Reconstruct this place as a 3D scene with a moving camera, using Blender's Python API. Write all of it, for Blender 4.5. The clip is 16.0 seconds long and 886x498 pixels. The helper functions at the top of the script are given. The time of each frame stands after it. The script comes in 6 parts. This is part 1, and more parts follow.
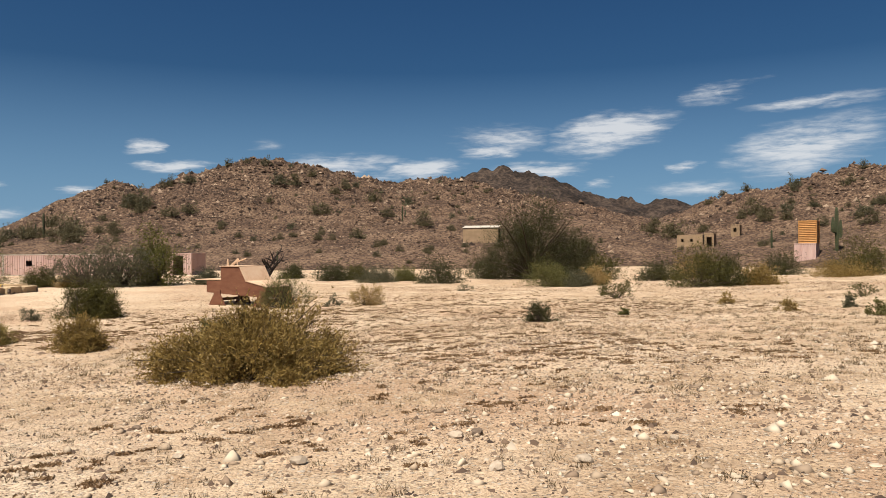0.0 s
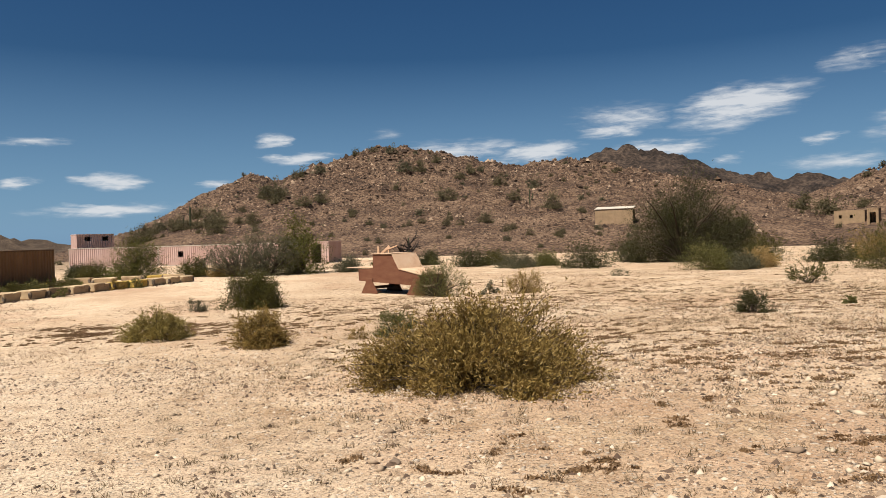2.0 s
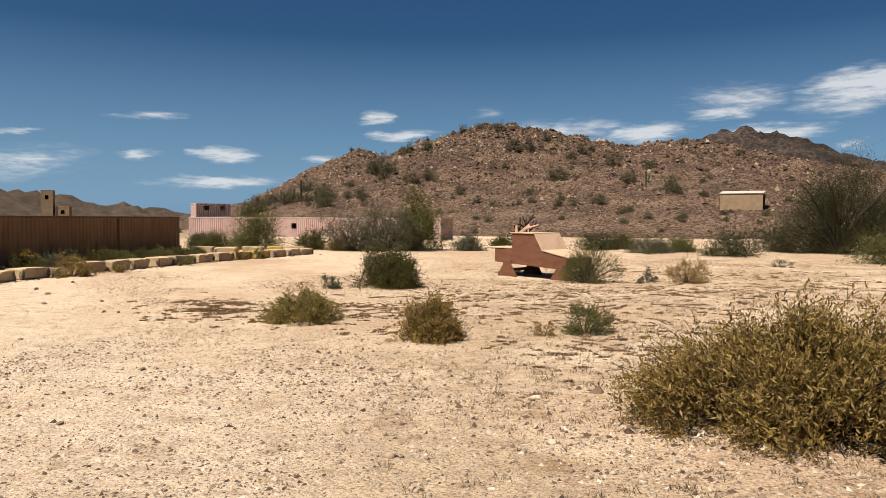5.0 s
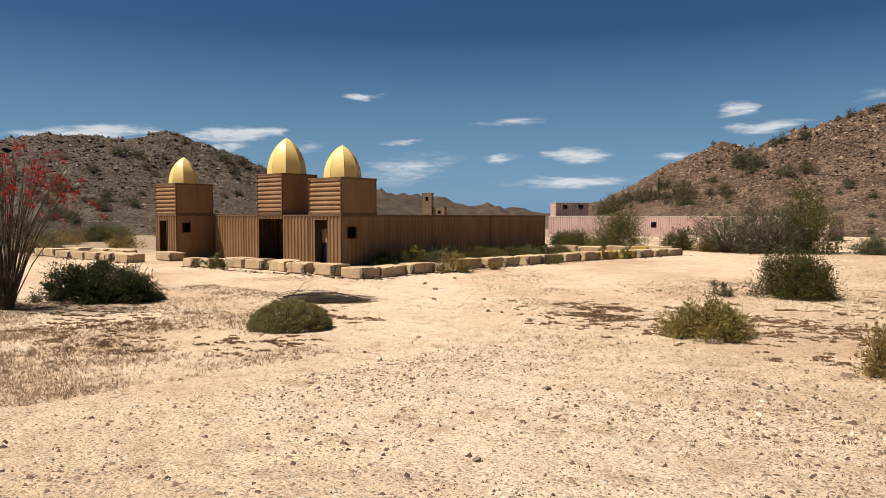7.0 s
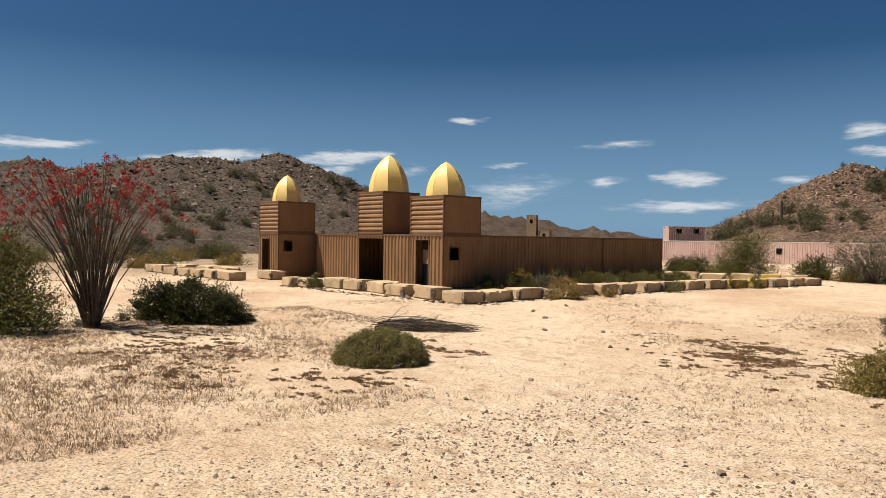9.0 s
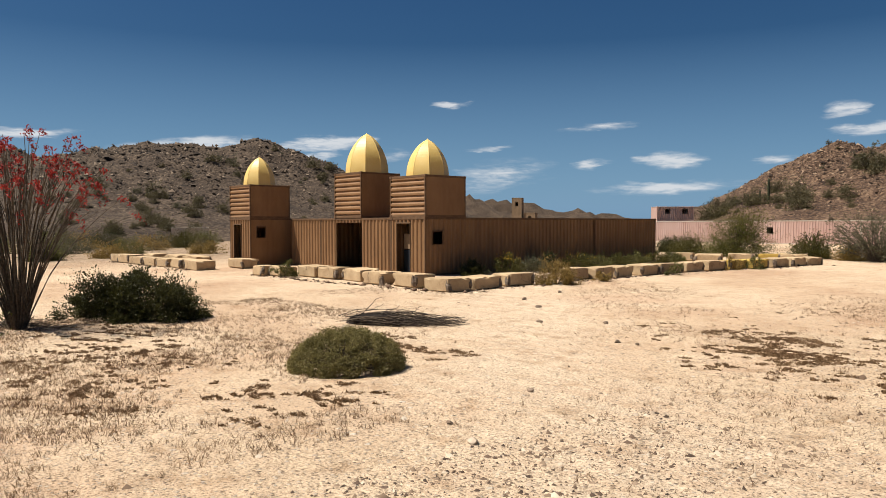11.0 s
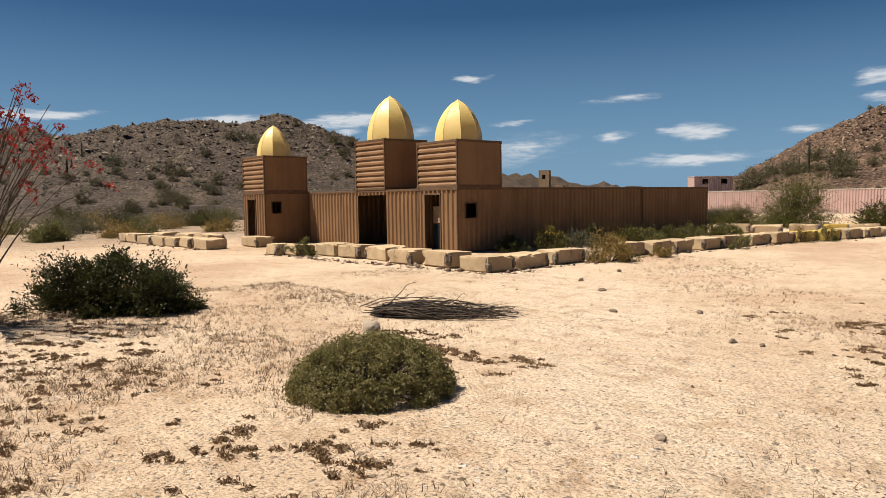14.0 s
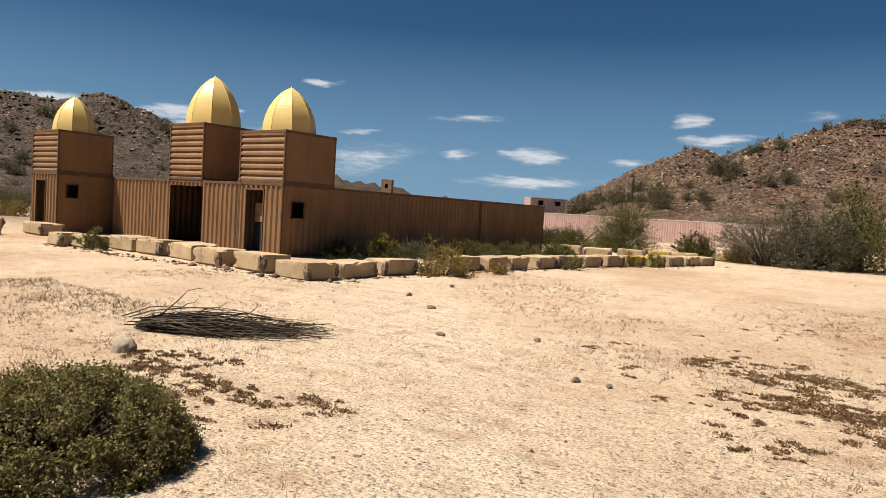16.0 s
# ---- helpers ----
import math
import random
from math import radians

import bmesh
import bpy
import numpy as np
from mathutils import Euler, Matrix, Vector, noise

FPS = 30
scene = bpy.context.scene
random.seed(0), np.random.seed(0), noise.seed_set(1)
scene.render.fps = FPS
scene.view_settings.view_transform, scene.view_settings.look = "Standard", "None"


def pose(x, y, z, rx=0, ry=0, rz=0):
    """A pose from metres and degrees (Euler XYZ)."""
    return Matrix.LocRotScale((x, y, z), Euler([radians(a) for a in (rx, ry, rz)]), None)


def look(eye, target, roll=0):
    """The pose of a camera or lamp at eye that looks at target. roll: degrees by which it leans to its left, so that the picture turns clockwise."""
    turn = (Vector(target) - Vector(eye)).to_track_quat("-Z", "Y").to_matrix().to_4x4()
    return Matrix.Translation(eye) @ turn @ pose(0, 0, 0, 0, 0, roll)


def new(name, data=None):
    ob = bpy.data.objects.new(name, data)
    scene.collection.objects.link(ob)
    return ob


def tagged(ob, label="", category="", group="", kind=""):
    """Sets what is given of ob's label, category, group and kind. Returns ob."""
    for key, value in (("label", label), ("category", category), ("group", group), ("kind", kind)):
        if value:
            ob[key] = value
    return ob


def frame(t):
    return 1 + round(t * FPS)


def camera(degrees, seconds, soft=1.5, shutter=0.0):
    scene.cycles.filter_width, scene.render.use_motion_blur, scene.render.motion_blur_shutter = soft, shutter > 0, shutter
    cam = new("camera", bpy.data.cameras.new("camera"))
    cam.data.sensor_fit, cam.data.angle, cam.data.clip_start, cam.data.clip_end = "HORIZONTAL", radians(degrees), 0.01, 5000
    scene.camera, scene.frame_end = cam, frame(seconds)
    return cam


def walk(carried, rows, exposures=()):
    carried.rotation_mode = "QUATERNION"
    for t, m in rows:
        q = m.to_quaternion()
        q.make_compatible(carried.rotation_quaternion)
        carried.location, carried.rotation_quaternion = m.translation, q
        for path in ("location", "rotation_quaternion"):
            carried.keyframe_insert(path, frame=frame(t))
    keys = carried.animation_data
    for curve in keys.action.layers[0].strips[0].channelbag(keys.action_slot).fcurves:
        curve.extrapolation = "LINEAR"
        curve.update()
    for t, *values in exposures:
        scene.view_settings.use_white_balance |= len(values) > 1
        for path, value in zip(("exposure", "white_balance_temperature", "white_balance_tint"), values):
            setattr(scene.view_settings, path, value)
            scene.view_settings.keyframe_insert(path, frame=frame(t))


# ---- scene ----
cam = camera(63.2, 16.0, soft=0.8)
PATH = [
    (0, (33.176, -29.364, 2.549), (33.292, -27.367, 2.555), -0.5),
    (0.5, (32.725, -28.861, 2.56), (32.657, -26.863, 2.531), -0.7),
    (1, (32.292, -28.432, 2.562), (32.122, -26.439, 2.522), -1.5),
    (1.5, (31.897, -27.967, 2.578), (31.687, -25.978, 2.544), -1.9),
    (2, (31.412, -27.441, 2.577), (31.198, -25.452, 2.546), -1.7),
    (2.5, (31.026, -26.973, 2.537), (30.822, -24.984, 2.499), -1.0),
    (3, (30.584, -26.512, 2.499), (30.391, -24.522, 2.443), -0.1),
    (5.5, (28.573, -24.428, 2.527), (27.906, -22.545, 2.424), -0.1),
    (6, (28.122, -24.043, 2.458), (27.216, -22.263, 2.347), -0.4),
    (6.5, (27.646, -23.71, 2.455), (26.511, -22.067, 2.347), -0.3),
    (7, (27.174, -23.388, 2.471), (25.858, -21.885, 2.382), 0.0),
    (7.5, (26.791, -22.985, 2.476), (25.35, -21.6, 2.417), 0.5),
    (8, (26.355, -22.608, 2.431), (24.844, -21.299, 2.404), 1.1),
    (10.5, (24.232, -20.653, 2.34), (22.716, -19.35, 2.29), 0.3),
    (11, (23.819, -20.27, 2.299), (22.329, -18.937, 2.229), -0.1),
    (11.5, (23.322, -19.946, 2.283), (21.852, -18.591, 2.201), -0.2),
    (12, (22.884, -19.637, 2.231), (21.423, -18.275, 2.144), -0.2),
    (12.5, (22.362, -19.354, 2.195), (20.885, -18.009, 2.099), -0.5),
    (13, (21.869, -19.044, 2.16), (20.368, -17.726, 2.054), -1.0),
    (13.5, (21.401, -18.677, 2.126), (19.878, -17.387, 2.003), -1.1),
    (14, (20.991, -18.333, 2.123), (19.462, -17.052, 1.986), -0.9),
    (14.5, (20.625, -17.869, 2.068), (19.111, -16.572, 1.921), -0.0),
    (15, (20.263, -17.46, 2.022), (18.799, -16.106, 1.878), 1.1),
    (15.5, (19.984, -16.959, 1.98), (18.616, -15.506, 1.852), 2.4),
    (16, (19.68, -16.432, 1.942), (18.468, -14.845, 1.839), 3.5),
]
walk(cam, [(t, look(eye, target, roll)) for t, eye, target, roll in PATH])

# ---- world, sun, exposure ----
SUN_AZ = math.atan2(-0.78, -0.62)      # towards the sun, in the xy plane
SUN_EL = radians(60)
scene.view_settings.exposure = 0.965
world = bpy.data.worlds.new("sky")
scene.world = world
world.use_nodes = True
wn, wl = world.node_tree.nodes, world.node_tree.links
wn.clear()


def wnode(kind, **values):
    n = wn.new(kind)
    for key, value in values.items():
        n.inputs[key].default_value = value
    return n


sky = wn.new("ShaderNodeTexSky")
sky.sky_type, sky.sun_disc = "NISHITA", False
sky.sun_elevation, sky.sun_rotation = SUN_EL, math.pi / 2 - SUN_AZ
sky.altitude, sky.air_density, sky.dust_density, sky.ozone_density = 700, 1.0, 1.7, 1.5
hsv = wnode("ShaderNodeHueSaturation", Saturation=1.24, Value=0.68)
wl.new(sky.outputs[0], hsv.inputs["Color"])
# thin wind-drawn clouds: azimuth, height, half-length, half-depth, tilt (degrees), thickness
CLOUDS_HILL = [(109.0, 7.9, 1.6, 0.74, -10, 0.8), (106.7, 6.5, 3.1, 0.57, -6, 0.95), (100.6, 8.4, 2.3, 0.8, -2, 0.4), (95.1, 6.8, 4.6, 1.25, -5, 0.7), (88.8, 6.4, 3.4, 1.02, -7, 0.9), (81.6, 8.9, 4.0, 1.48, -3, 0.62), (82.9, 7.9, 2.8, 0.8, -3, 0.75), (73.5, 9.0, 4.9, 1.82, -10, 0.95), (79.2, 6.4, 3.8, 0.8, -1, 0.85), (65.7, 11.5, 3.1, 0.91, -11, 0.6), (74.4, 5.3, 1.9, 0.51, -5, 0.75), (67.9, 6.2, 1.2, 0.51, -3, 0.6), (59.8, 7.2, 5.8, 2.62, -13, 0.8), (59.4, 10.4, 5.1, 0.51, -2, 0.55), (67.9, 4.6, 3.8, 0.8, -1, 0.6)]
CLOUDS_BUILDING = [(168.8, 6.4, 3.4, 0.51, -4, 1.0), (156.9, 6.0, 5.0, 0.74, -6, 1.0), (147.7, 6.2, 3.5, 0.68, -5, 0.95), (147.9, 5.3, 1.8, 0.51, -5, 0.8), (137.0, 9.2, 1.7, 0.34, -2, 0.75), (126.3, 7.5, 3.5, 0.45, -4, 0.6), (134.3, 5.9, 2.0, 0.34, -2, 0.65), (127.3, 4.5, 1.6, 0.45, -6, 0.6), (121.1, 4.7, 2.7, 0.74, -5, 0.85), (133.8, 3.6, 3.8, 1.71, -11, 0.6), (120.8, 2.7, 5.4, 0.63, -2, 0.75), (114.0, 4.4, 2.2, 0.4, -3, 0.6), (141.6, 5.4, 2.0, 0.63, -6, 0.6), (146.5, 6.4, 2.2, 0.51, -4, 0.9)]
coord = wn.new("ShaderNodeTexCoord")
sep = wn.new("ShaderNodeSeparateXYZ")
wl.new(coord.outputs["Generated"], sep.inputs[0])


def wmath(op, a, b=None):
    n = wn.new("ShaderNodeMath")
    n.operation = op
    for i, v in enumerate((a, b)):
        if v is None:
            continue
        if isinstance(v, (int, float)):
            n.inputs[i].default_value = v
        else:
            wl.new(v, n.inputs[i])
    return n.outputs[0]


azel = wn.new("ShaderNodeCombineXYZ")
wl.new(wmath("MULTIPLY", wmath("ARCTAN2", sep.outputs["Y"], sep.outputs["X"]), 180 / math.pi), azel.inputs[0])
wl.new(wmath("MULTIPLY", wmath("ARCSINE", sep.outputs["Z"]), 180 / math.pi), azel.inputs[1])
# the wind draws the edges out: the directions are pushed about before each cloud is laid
warped = azel.outputs[0]
for scale, push, seed in (((0.10, 0.35, 1), (7.0, 1.3, 0), 5.0), ((0.35, 1.5, 1), (4.2, 0.9, 0), 17.0)):
    mp = wn.new("ShaderNodeMapping")
    mp.inputs["Scale"].default_value = scale
    mp.inputs["Location"].default_value = (seed, seed, 0)
    wl.new(azel.outputs[0], mp.inputs[0])
    wob = wnode("ShaderNodeTexNoise", Scale=1.0, Detail=4.0, Roughness=0.6)
    wl.new(mp.outputs[0], wob.inputs["Vector"])
    centred = wn.new("ShaderNodeVectorMath")
    centred.operation = "SUBTRACT"
    centred.inputs[1].default_value = (0.5, 0.5, 0.5)
    wl.new(wob.outputs[1], centred.inputs[0])
    pushed = wn.new("ShaderNodeVectorMath")
    pushed.operation = "MULTIPLY_ADD"
    pushed.inputs[1].default_value = push
    wl.new(centred.outputs[0], pushed.inputs[0])
    wl.new(warped, pushed.inputs[2])
    warped = pushed.outputs[0]
cover = 0.0
for az, el, half, deep, tilt, thick in CLOUDS_HILL + CLOUDS_BUILDING:
    mp = wn.new("ShaderNodeMapping")
    mp.vector_type = "TEXTURE"
    mp.inputs["Location"].default_value = (az, el, 0)
    mp.inputs["Rotation"].default_value = (0, 0, radians(tilt))
    mp.inputs["Scale"].default_value = (half * 1.25, deep * 1.05, 1)
    wl.new(warped, mp.inputs[0])
    ln = wn.new("ShaderNodeVectorMath")
    ln.operation = "LENGTH"
    wl.new(mp.outputs[0], ln.inputs[0])
    fade = wmath("MULTIPLY", wmath("MAXIMUM", wmath("SUBTRACT", 1.0, ln.outputs["Value"]), 0.0), 1.25 * thick)
    cover = wmath("MAXIMUM", fade, cover)
# frayed by two scales of drawn-out noise
fray = 0.0
for scale, weight, seed in (((0.16, 0.8, 1), 1.1, 3.0), ((0.55, 3.2, 1), 0.9, 11.0)):
    mp = wn.new("ShaderNodeMapping")
    mp.inputs["Scale"].default_value = scale
    mp.inputs["Location"].default_value = (seed, seed, 0)
    mp.inputs["Rotation"].default_value = (0, 0, radians(-4))
    wl.new(azel.outputs[0], mp.inputs[0])
    cn = wnode("ShaderNodeTexNoise", Scale=1.0, Detail=6.0, Roughness=0.6, Distortion=0.5)
    wl.new(mp.outputs[0], cn.inputs["Vector"])
    fray = wmath("ADD", wmath("MULTIPLY", wmath("SUBTRACT", cn.outputs[0], 0.5), weight * 2), fray)
veil = wmath("MULTIPLY", cover, wmath("ADD", fray, 1.0))
cr = wn.new("ShaderNodeMapRange")
cr.interpolation_type = "SMOOTHSTEP"
cr.inputs["From Min"].default_value, cr.inputs["From Max"].default_value = 0.10, 1.0
wl.new(veil, cr.inputs["Value"])
cs = wn.new("ShaderNodeMath")
cs.operation = "MULTIPLY"
cs.inputs[1].default_value = 0.85
wl.new(cr.outputs[0], cs.inputs[0])
mixc = wn.new("ShaderNodeMix")
mixc.data_type = "RGBA"
mixc.inputs[7].default_value = (12.5, 12.8, 13.2, 1)
wl.new(cs.outputs[0], mixc.inputs[0])
clear = wn.new("ShaderNodeMix")
clear.data_type, clear.blend_type = "RGBA", "MULTIPLY"
clear.inputs[0].default_value, clear.inputs[7].default_value = 1.0, (0.68, 0.99, 1.2, 1)
wl.new(hsv.outputs[0], clear.inputs[6])
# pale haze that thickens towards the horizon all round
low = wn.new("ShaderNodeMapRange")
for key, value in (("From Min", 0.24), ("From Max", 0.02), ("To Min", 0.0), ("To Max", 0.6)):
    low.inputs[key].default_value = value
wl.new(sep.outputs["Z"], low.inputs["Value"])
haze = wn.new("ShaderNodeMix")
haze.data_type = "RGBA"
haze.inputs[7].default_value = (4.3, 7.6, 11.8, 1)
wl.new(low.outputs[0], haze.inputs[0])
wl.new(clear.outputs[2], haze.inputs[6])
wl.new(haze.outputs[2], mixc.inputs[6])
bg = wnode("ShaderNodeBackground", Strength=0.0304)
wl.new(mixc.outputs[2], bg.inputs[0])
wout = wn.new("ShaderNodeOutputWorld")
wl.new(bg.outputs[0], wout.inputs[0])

sun_data = bpy.data.lights.new("sun", "SUN")
sun_data.energy, sun_data.angle, sun_data.color = 5.0, radians(0.53), (1.0, 0.925, 0.81)
sun = new("sun", sun_data)
sun.matrix_world = look((0, 0, 60), (-60 * math.cos(SUN_AZ) * math.cos(SUN_EL), -60 * math.sin(SUN_AZ) * math.cos(SUN_EL), 60 - 60 * math.sin(SUN_EL)))


# ---- materials ----
LEAF_TONE = 0.66
TONE = 0.60      # keeps the base colours a little under full sun-bleached white


def material(name, stops, scale=4.0, rough=0.85, bump=0.3, bump_scale=30.0, fine=0.25, space="Object", metal=0.0, streak=None, tint=0.0, relief=0.02):
    """Colour stops over two octaves of noise, with relief. stops: list of (position, rgb)."""
    m = bpy.data.materials.new(name)
    m.use_nodes = True
    nt, nodes = m.node_tree, m.node_tree.nodes
    b = nodes["Principled BSDF"]
    b.inputs["Roughness"].default_value, b.inputs["Metallic"].default_value = rough, metal
    b.inputs["Specular IOR Level"].default_value = 0.25
    tc = nodes.new("ShaderNodeTexCoord")
    src = nodes.new("ShaderNodeNewGeometry").outputs["Position"] if space == "Position" else tc.outputs[space]
    mp = nodes.new("ShaderNodeMapping")
    nt.links.new(src, mp.inputs[0])
    if streak:
        mp.inputs["Scale"].default_value = streak
    n1 = nodes.new("ShaderNodeTexNoise")
    n1.inputs["Scale"].default_value, n1.inputs["Detail"].default_value, n1.inputs["Roughness"].default_value = scale, 8.0, 0.62
    nt.links.new(mp.outputs[0], n1.inputs["Vector"])
    n2 = nodes.new("ShaderNodeTexNoise")
    n2.inputs["Scale"].default_value, n2.inputs["Detail"].default_value = bump_scale, 4.0
    nt.links.new(src, n2.inputs["Vector"])
    mix = nodes.new("ShaderNodeMix")
    mix.inputs[0].default_value = fine
    nt.links.new(n1.outputs[0], mix.inputs[2])
    nt.links.new(n2.outputs[0], mix.inputs[3])
    ramp = nodes.new("ShaderNodeValToRGB")
    els = ramp.color_ramp.elements
    while len(els) < len(stops):
        els.new(0.5)
    for e, (p, c) in zip(els, stops):
        e.position, e.color = p, (*(TONE * q for q in c), 1)
    nt.links.new(mix.outputs[0], ramp.inputs[0])
    col = ramp.outputs[0]
    if tint:
        info = nodes.new("ShaderNodeObjectInfo")
        h = nodes.new("ShaderNodeHueSaturation")
        rng = nodes.new("ShaderNodeMapRange")
        rng.inputs["To Min"].default_value, rng.inputs["To Max"].default_value = 1 - tint, 1 + tint
        nt.links.new(info.outputs["Random"], rng.inputs["Value"])
        nt.links.new(rng.outputs[0], h.inputs["Value"])
        nt.links.new(col, h.inputs["Color"])
        col = h.outputs[0]
    nt.links.new(col, b.inputs["Base Color"])
    if bump:
        bp = nodes.new("ShaderNodeBump")
        bp.inputs["Strength"].default_value, bp.inputs["Distance"].default_value = bump, relief
        nt.links.new(n2.outputs[0], bp.inputs["Height"])
        nt.links.new(bp.outputs[0], b.inputs["Normal"])
    return m


def leaf_material(name, a, b, translucent=0.35):
    """Leaves: the colour wanders from spray to spray and, less, from leaf to leaf."""
    m = bpy.data.materials.new(name)
    m.use_nodes = True
    nt, nodes = m.node_tree, m.node_tree.nodes
    p = nodes["Principled BSDF"]
    p.inputs["Roughness"].default_value, p.inputs["Specular IOR Level"].default_value = 0.6, 0.25
    geo = nodes.new("ShaderNodeNewGeometry")
    n = nodes.new("ShaderNodeTexNoise")
    n.inputs["Scale"].default_value, n.inputs["Detail"].default_value = 4.5, 3.0
    nt.links.new(geo.outputs["Position"], n.inputs["Vector"])
    wide = nodes.new("ShaderNodeMapRange")
    wide.inputs["From Min"].default_value, wide.inputs["From Max"].default_value = 0.3, 0.7
    nt.links.new(n.outputs[0], wide.inputs["Value"])
    mix = nodes.new("ShaderNodeMix")
    mix.inputs[0].default_value = 0.58
    nt.links.new(wide.outputs[0], mix.inputs[2])
    nt.links.new(geo.outputs["Random Per Island"], mix.inputs[3])
    ramp = nodes.new("ShaderNodeValToRGB")
    ramp.color_ramp.elements[0].color, ramp.color_ramp.elements[1].color = (*(LEAF_TONE * q for q in a), 1), (*(LEAF_TONE * q for q in b), 1)
    nt.links.new(mix.outputs[0], ramp.inputs[0])
    nt.links.new(ramp.outputs[0], p.inputs["Base Color"])
    tr = nodes.new("ShaderNodeBsdfTranslucent")
    nt.links.new(ramp.outputs[0], tr.inputs[0])
    ms = nodes.new("ShaderNodeMixShader")
    ms.inputs[0].default_value = translucent
    nt.links.new(p.outputs[0], ms.inputs[1])
    nt.links.new(tr.outputs[0], ms.inputs[2])
    nt.links.new(ms.outputs[0], nodes["Material Output"].inputs[0])
    return m


def sand_material():
    """Pale caliche: broad washes of tone, fine grit and pebbles of several sizes pressed into it."""
    m = bpy.data.materials.new("desert_sand")
    m.use_nodes = True
    nt, nodes = m.node_tree, m.node_tree.nodes
    b = nodes["Principled BSDF"]
    b.inputs["Roughness"].default_value, b.inputs["Specular IOR Level"].default_value = 0.95, 0.15
    pos = nodes.new("ShaderNodeNewGeometry").outputs["Position"]

    def tex(scale, detail, rough=0.6):
        n = nodes.new("ShaderNodeTexNoise")
        n.inputs["Scale"].default_value, n.inputs["Detail"].default_value, n.inputs["Roughness"].default_value = scale, detail, rough
        nt.links.new(pos, n.inputs["Vector"])
        return n.outputs[0]

    def ramped(src, stops):
        r = nodes.new("ShaderNodeValToRGB")
        while len(r.color_ramp.elements) < len(stops):
            r.color_ramp.elements.new(0.5)
        for e, (p, c) in zip(r.color_ramp.elements, stops):
            e.position, e.color = p, (*c, 1)
        nt.links.new(src, r.inputs[0])
        return r.outputs[0]

    def mixed(kind, fac, a, c):
        x = nodes.new("ShaderNodeMix")
        x.data_type, x.blend_type = "RGBA", kind
        if isinstance(fac, float):
            x.inputs[0].default_value = fac
        else:
            nt.links.new(fac, x.inputs[0])
        nt.links.new(a, x.inputs[6])
        nt.links.new(c, x.inputs[7])
        return x.outputs[2]

    wash = ramped(tex(0.13, 6), [(0.36, (0.403, 0.276, 0.182)), (0.46, (0.485, 0.359, 0.247)), (0.56, (0.544, 0.429, 0.307)), (0.66, (0.493, 0.362, 0.254))])
    # browner stony soil to one side of the worn track
    px = nodes.new("ShaderNodeSeparateXYZ")
    nt.links.new(pos, px.inputs[0])
    away = nodes.new("ShaderNodeMapRange")
    away.inputs["From Min"].default_value, away.inputs["From Max"].default_value = 15.0, 27.0
    nt.links.new(px.outputs[0], away.inputs["Value"])
    soil = nodes.new("ShaderNodeMath")
    soil.operation = "MULTIPLY"
    nt.links.new(away.outputs[0], soil.inputs[0])
    nt.links.new(ramped(tex(0.42, 7, 0.65), [(0.40, (0, 0, 0)), (0.56, (1, 1, 1))]), soil.inputs[1])
    beyond = nodes.new("ShaderNodeMapRange")
    for key, value in (("From Min", -13.0), ("From Max", -26.0), ("To Min", 0.0), ("To Max", 0.9)):
        beyond.inputs[key].default_value = value
    nt.links.new(px.outputs[0], beyond.inputs["Value"])
    brown = ramped(tex(3.5, 6, 0.7), [(0.35, (0.296, 0.203, 0.129)), (0.6, (0.436, 0.324, 0.214))])
    wash = mixed("MIX", soil.outputs[0], wash, brown)
    wash = mixed("MIX", beyond.outputs[0], wash, ramped(tex(0.9, 6, 0.7), [(0.38, (0.15, 0.105, 0.068)), (0.6, (0.30, 0.22, 0.15))]))
    # the worn track: paler, with long tyre streaks
    dot = nodes.new("ShaderNodeVectorMath")
    dot.operation = "DOT_PRODUCT"
    dot.inputs[1].default_value = (0.70, 0.714, 0.0)
    nt.links.new(pos, dot.inputs[0])

    def calc(op, a, c):
        n = nodes.new("ShaderNodeMath")
        n.operation = op
        for i, v in enumerate((a, c)):
            if isinstance(v, float):
                n.inputs[i].default_value = v
            else:
                nt.links.new(v, n.inputs[i])
        return n.outputs[0]

    side = calc("ADD", calc("SUBTRACT", dot.outputs["Value"], 3.44), calc("MULTIPLY", calc("SUBTRACT", tex(0.16, 3), 0.5), 7.0))
    off = nodes.new("ShaderNodeMapRange")
    for key, value in (("From Min", 0.7), ("From Max", 2.6), ("To Min", 0.75), ("To Max", 0.0)):
        off.inputs[key].default_value = value
    nt.links.new(calc("ABSOLUTE", side, 0.0), off.inputs["Value"])
    along = nodes.new("ShaderNodeMapping")
    along.inputs["Rotation"].default_value = (0, 0, radians(44.4))
    along.inputs["Scale"].default_value = (0.22, 3.2, 1.0)
    nt.links.new(pos, along.inputs[0])
    streak = nodes.new("ShaderNodeTexNoise")
    streak.inputs["Scale"].default_value, streak.inputs["Detail"].default_value = 1.0, 4.0
    nt.links.new(along.outputs[0], streak.inputs["Vector"])
    worn = ramped(streak.outputs[0], [(0.36, (0.495, 0.380, 0.275)), (0.50, (0.539, 0.432, 0.320)), (0.64, (0.569, 0.465, 0.351))])
    wash = mixed("MIX", off.outputs[0], wash, worn)
    grit = ramped(tex(34.0, 5, 0.7), [(0.36, (0.30, 0.25, 0.20)), (0.46, (0.84, 0.81, 0.78)), (0.58, (1.06, 1.05, 1.04))])
    col = mixed("MULTIPLY", 0.9, wash, grit)
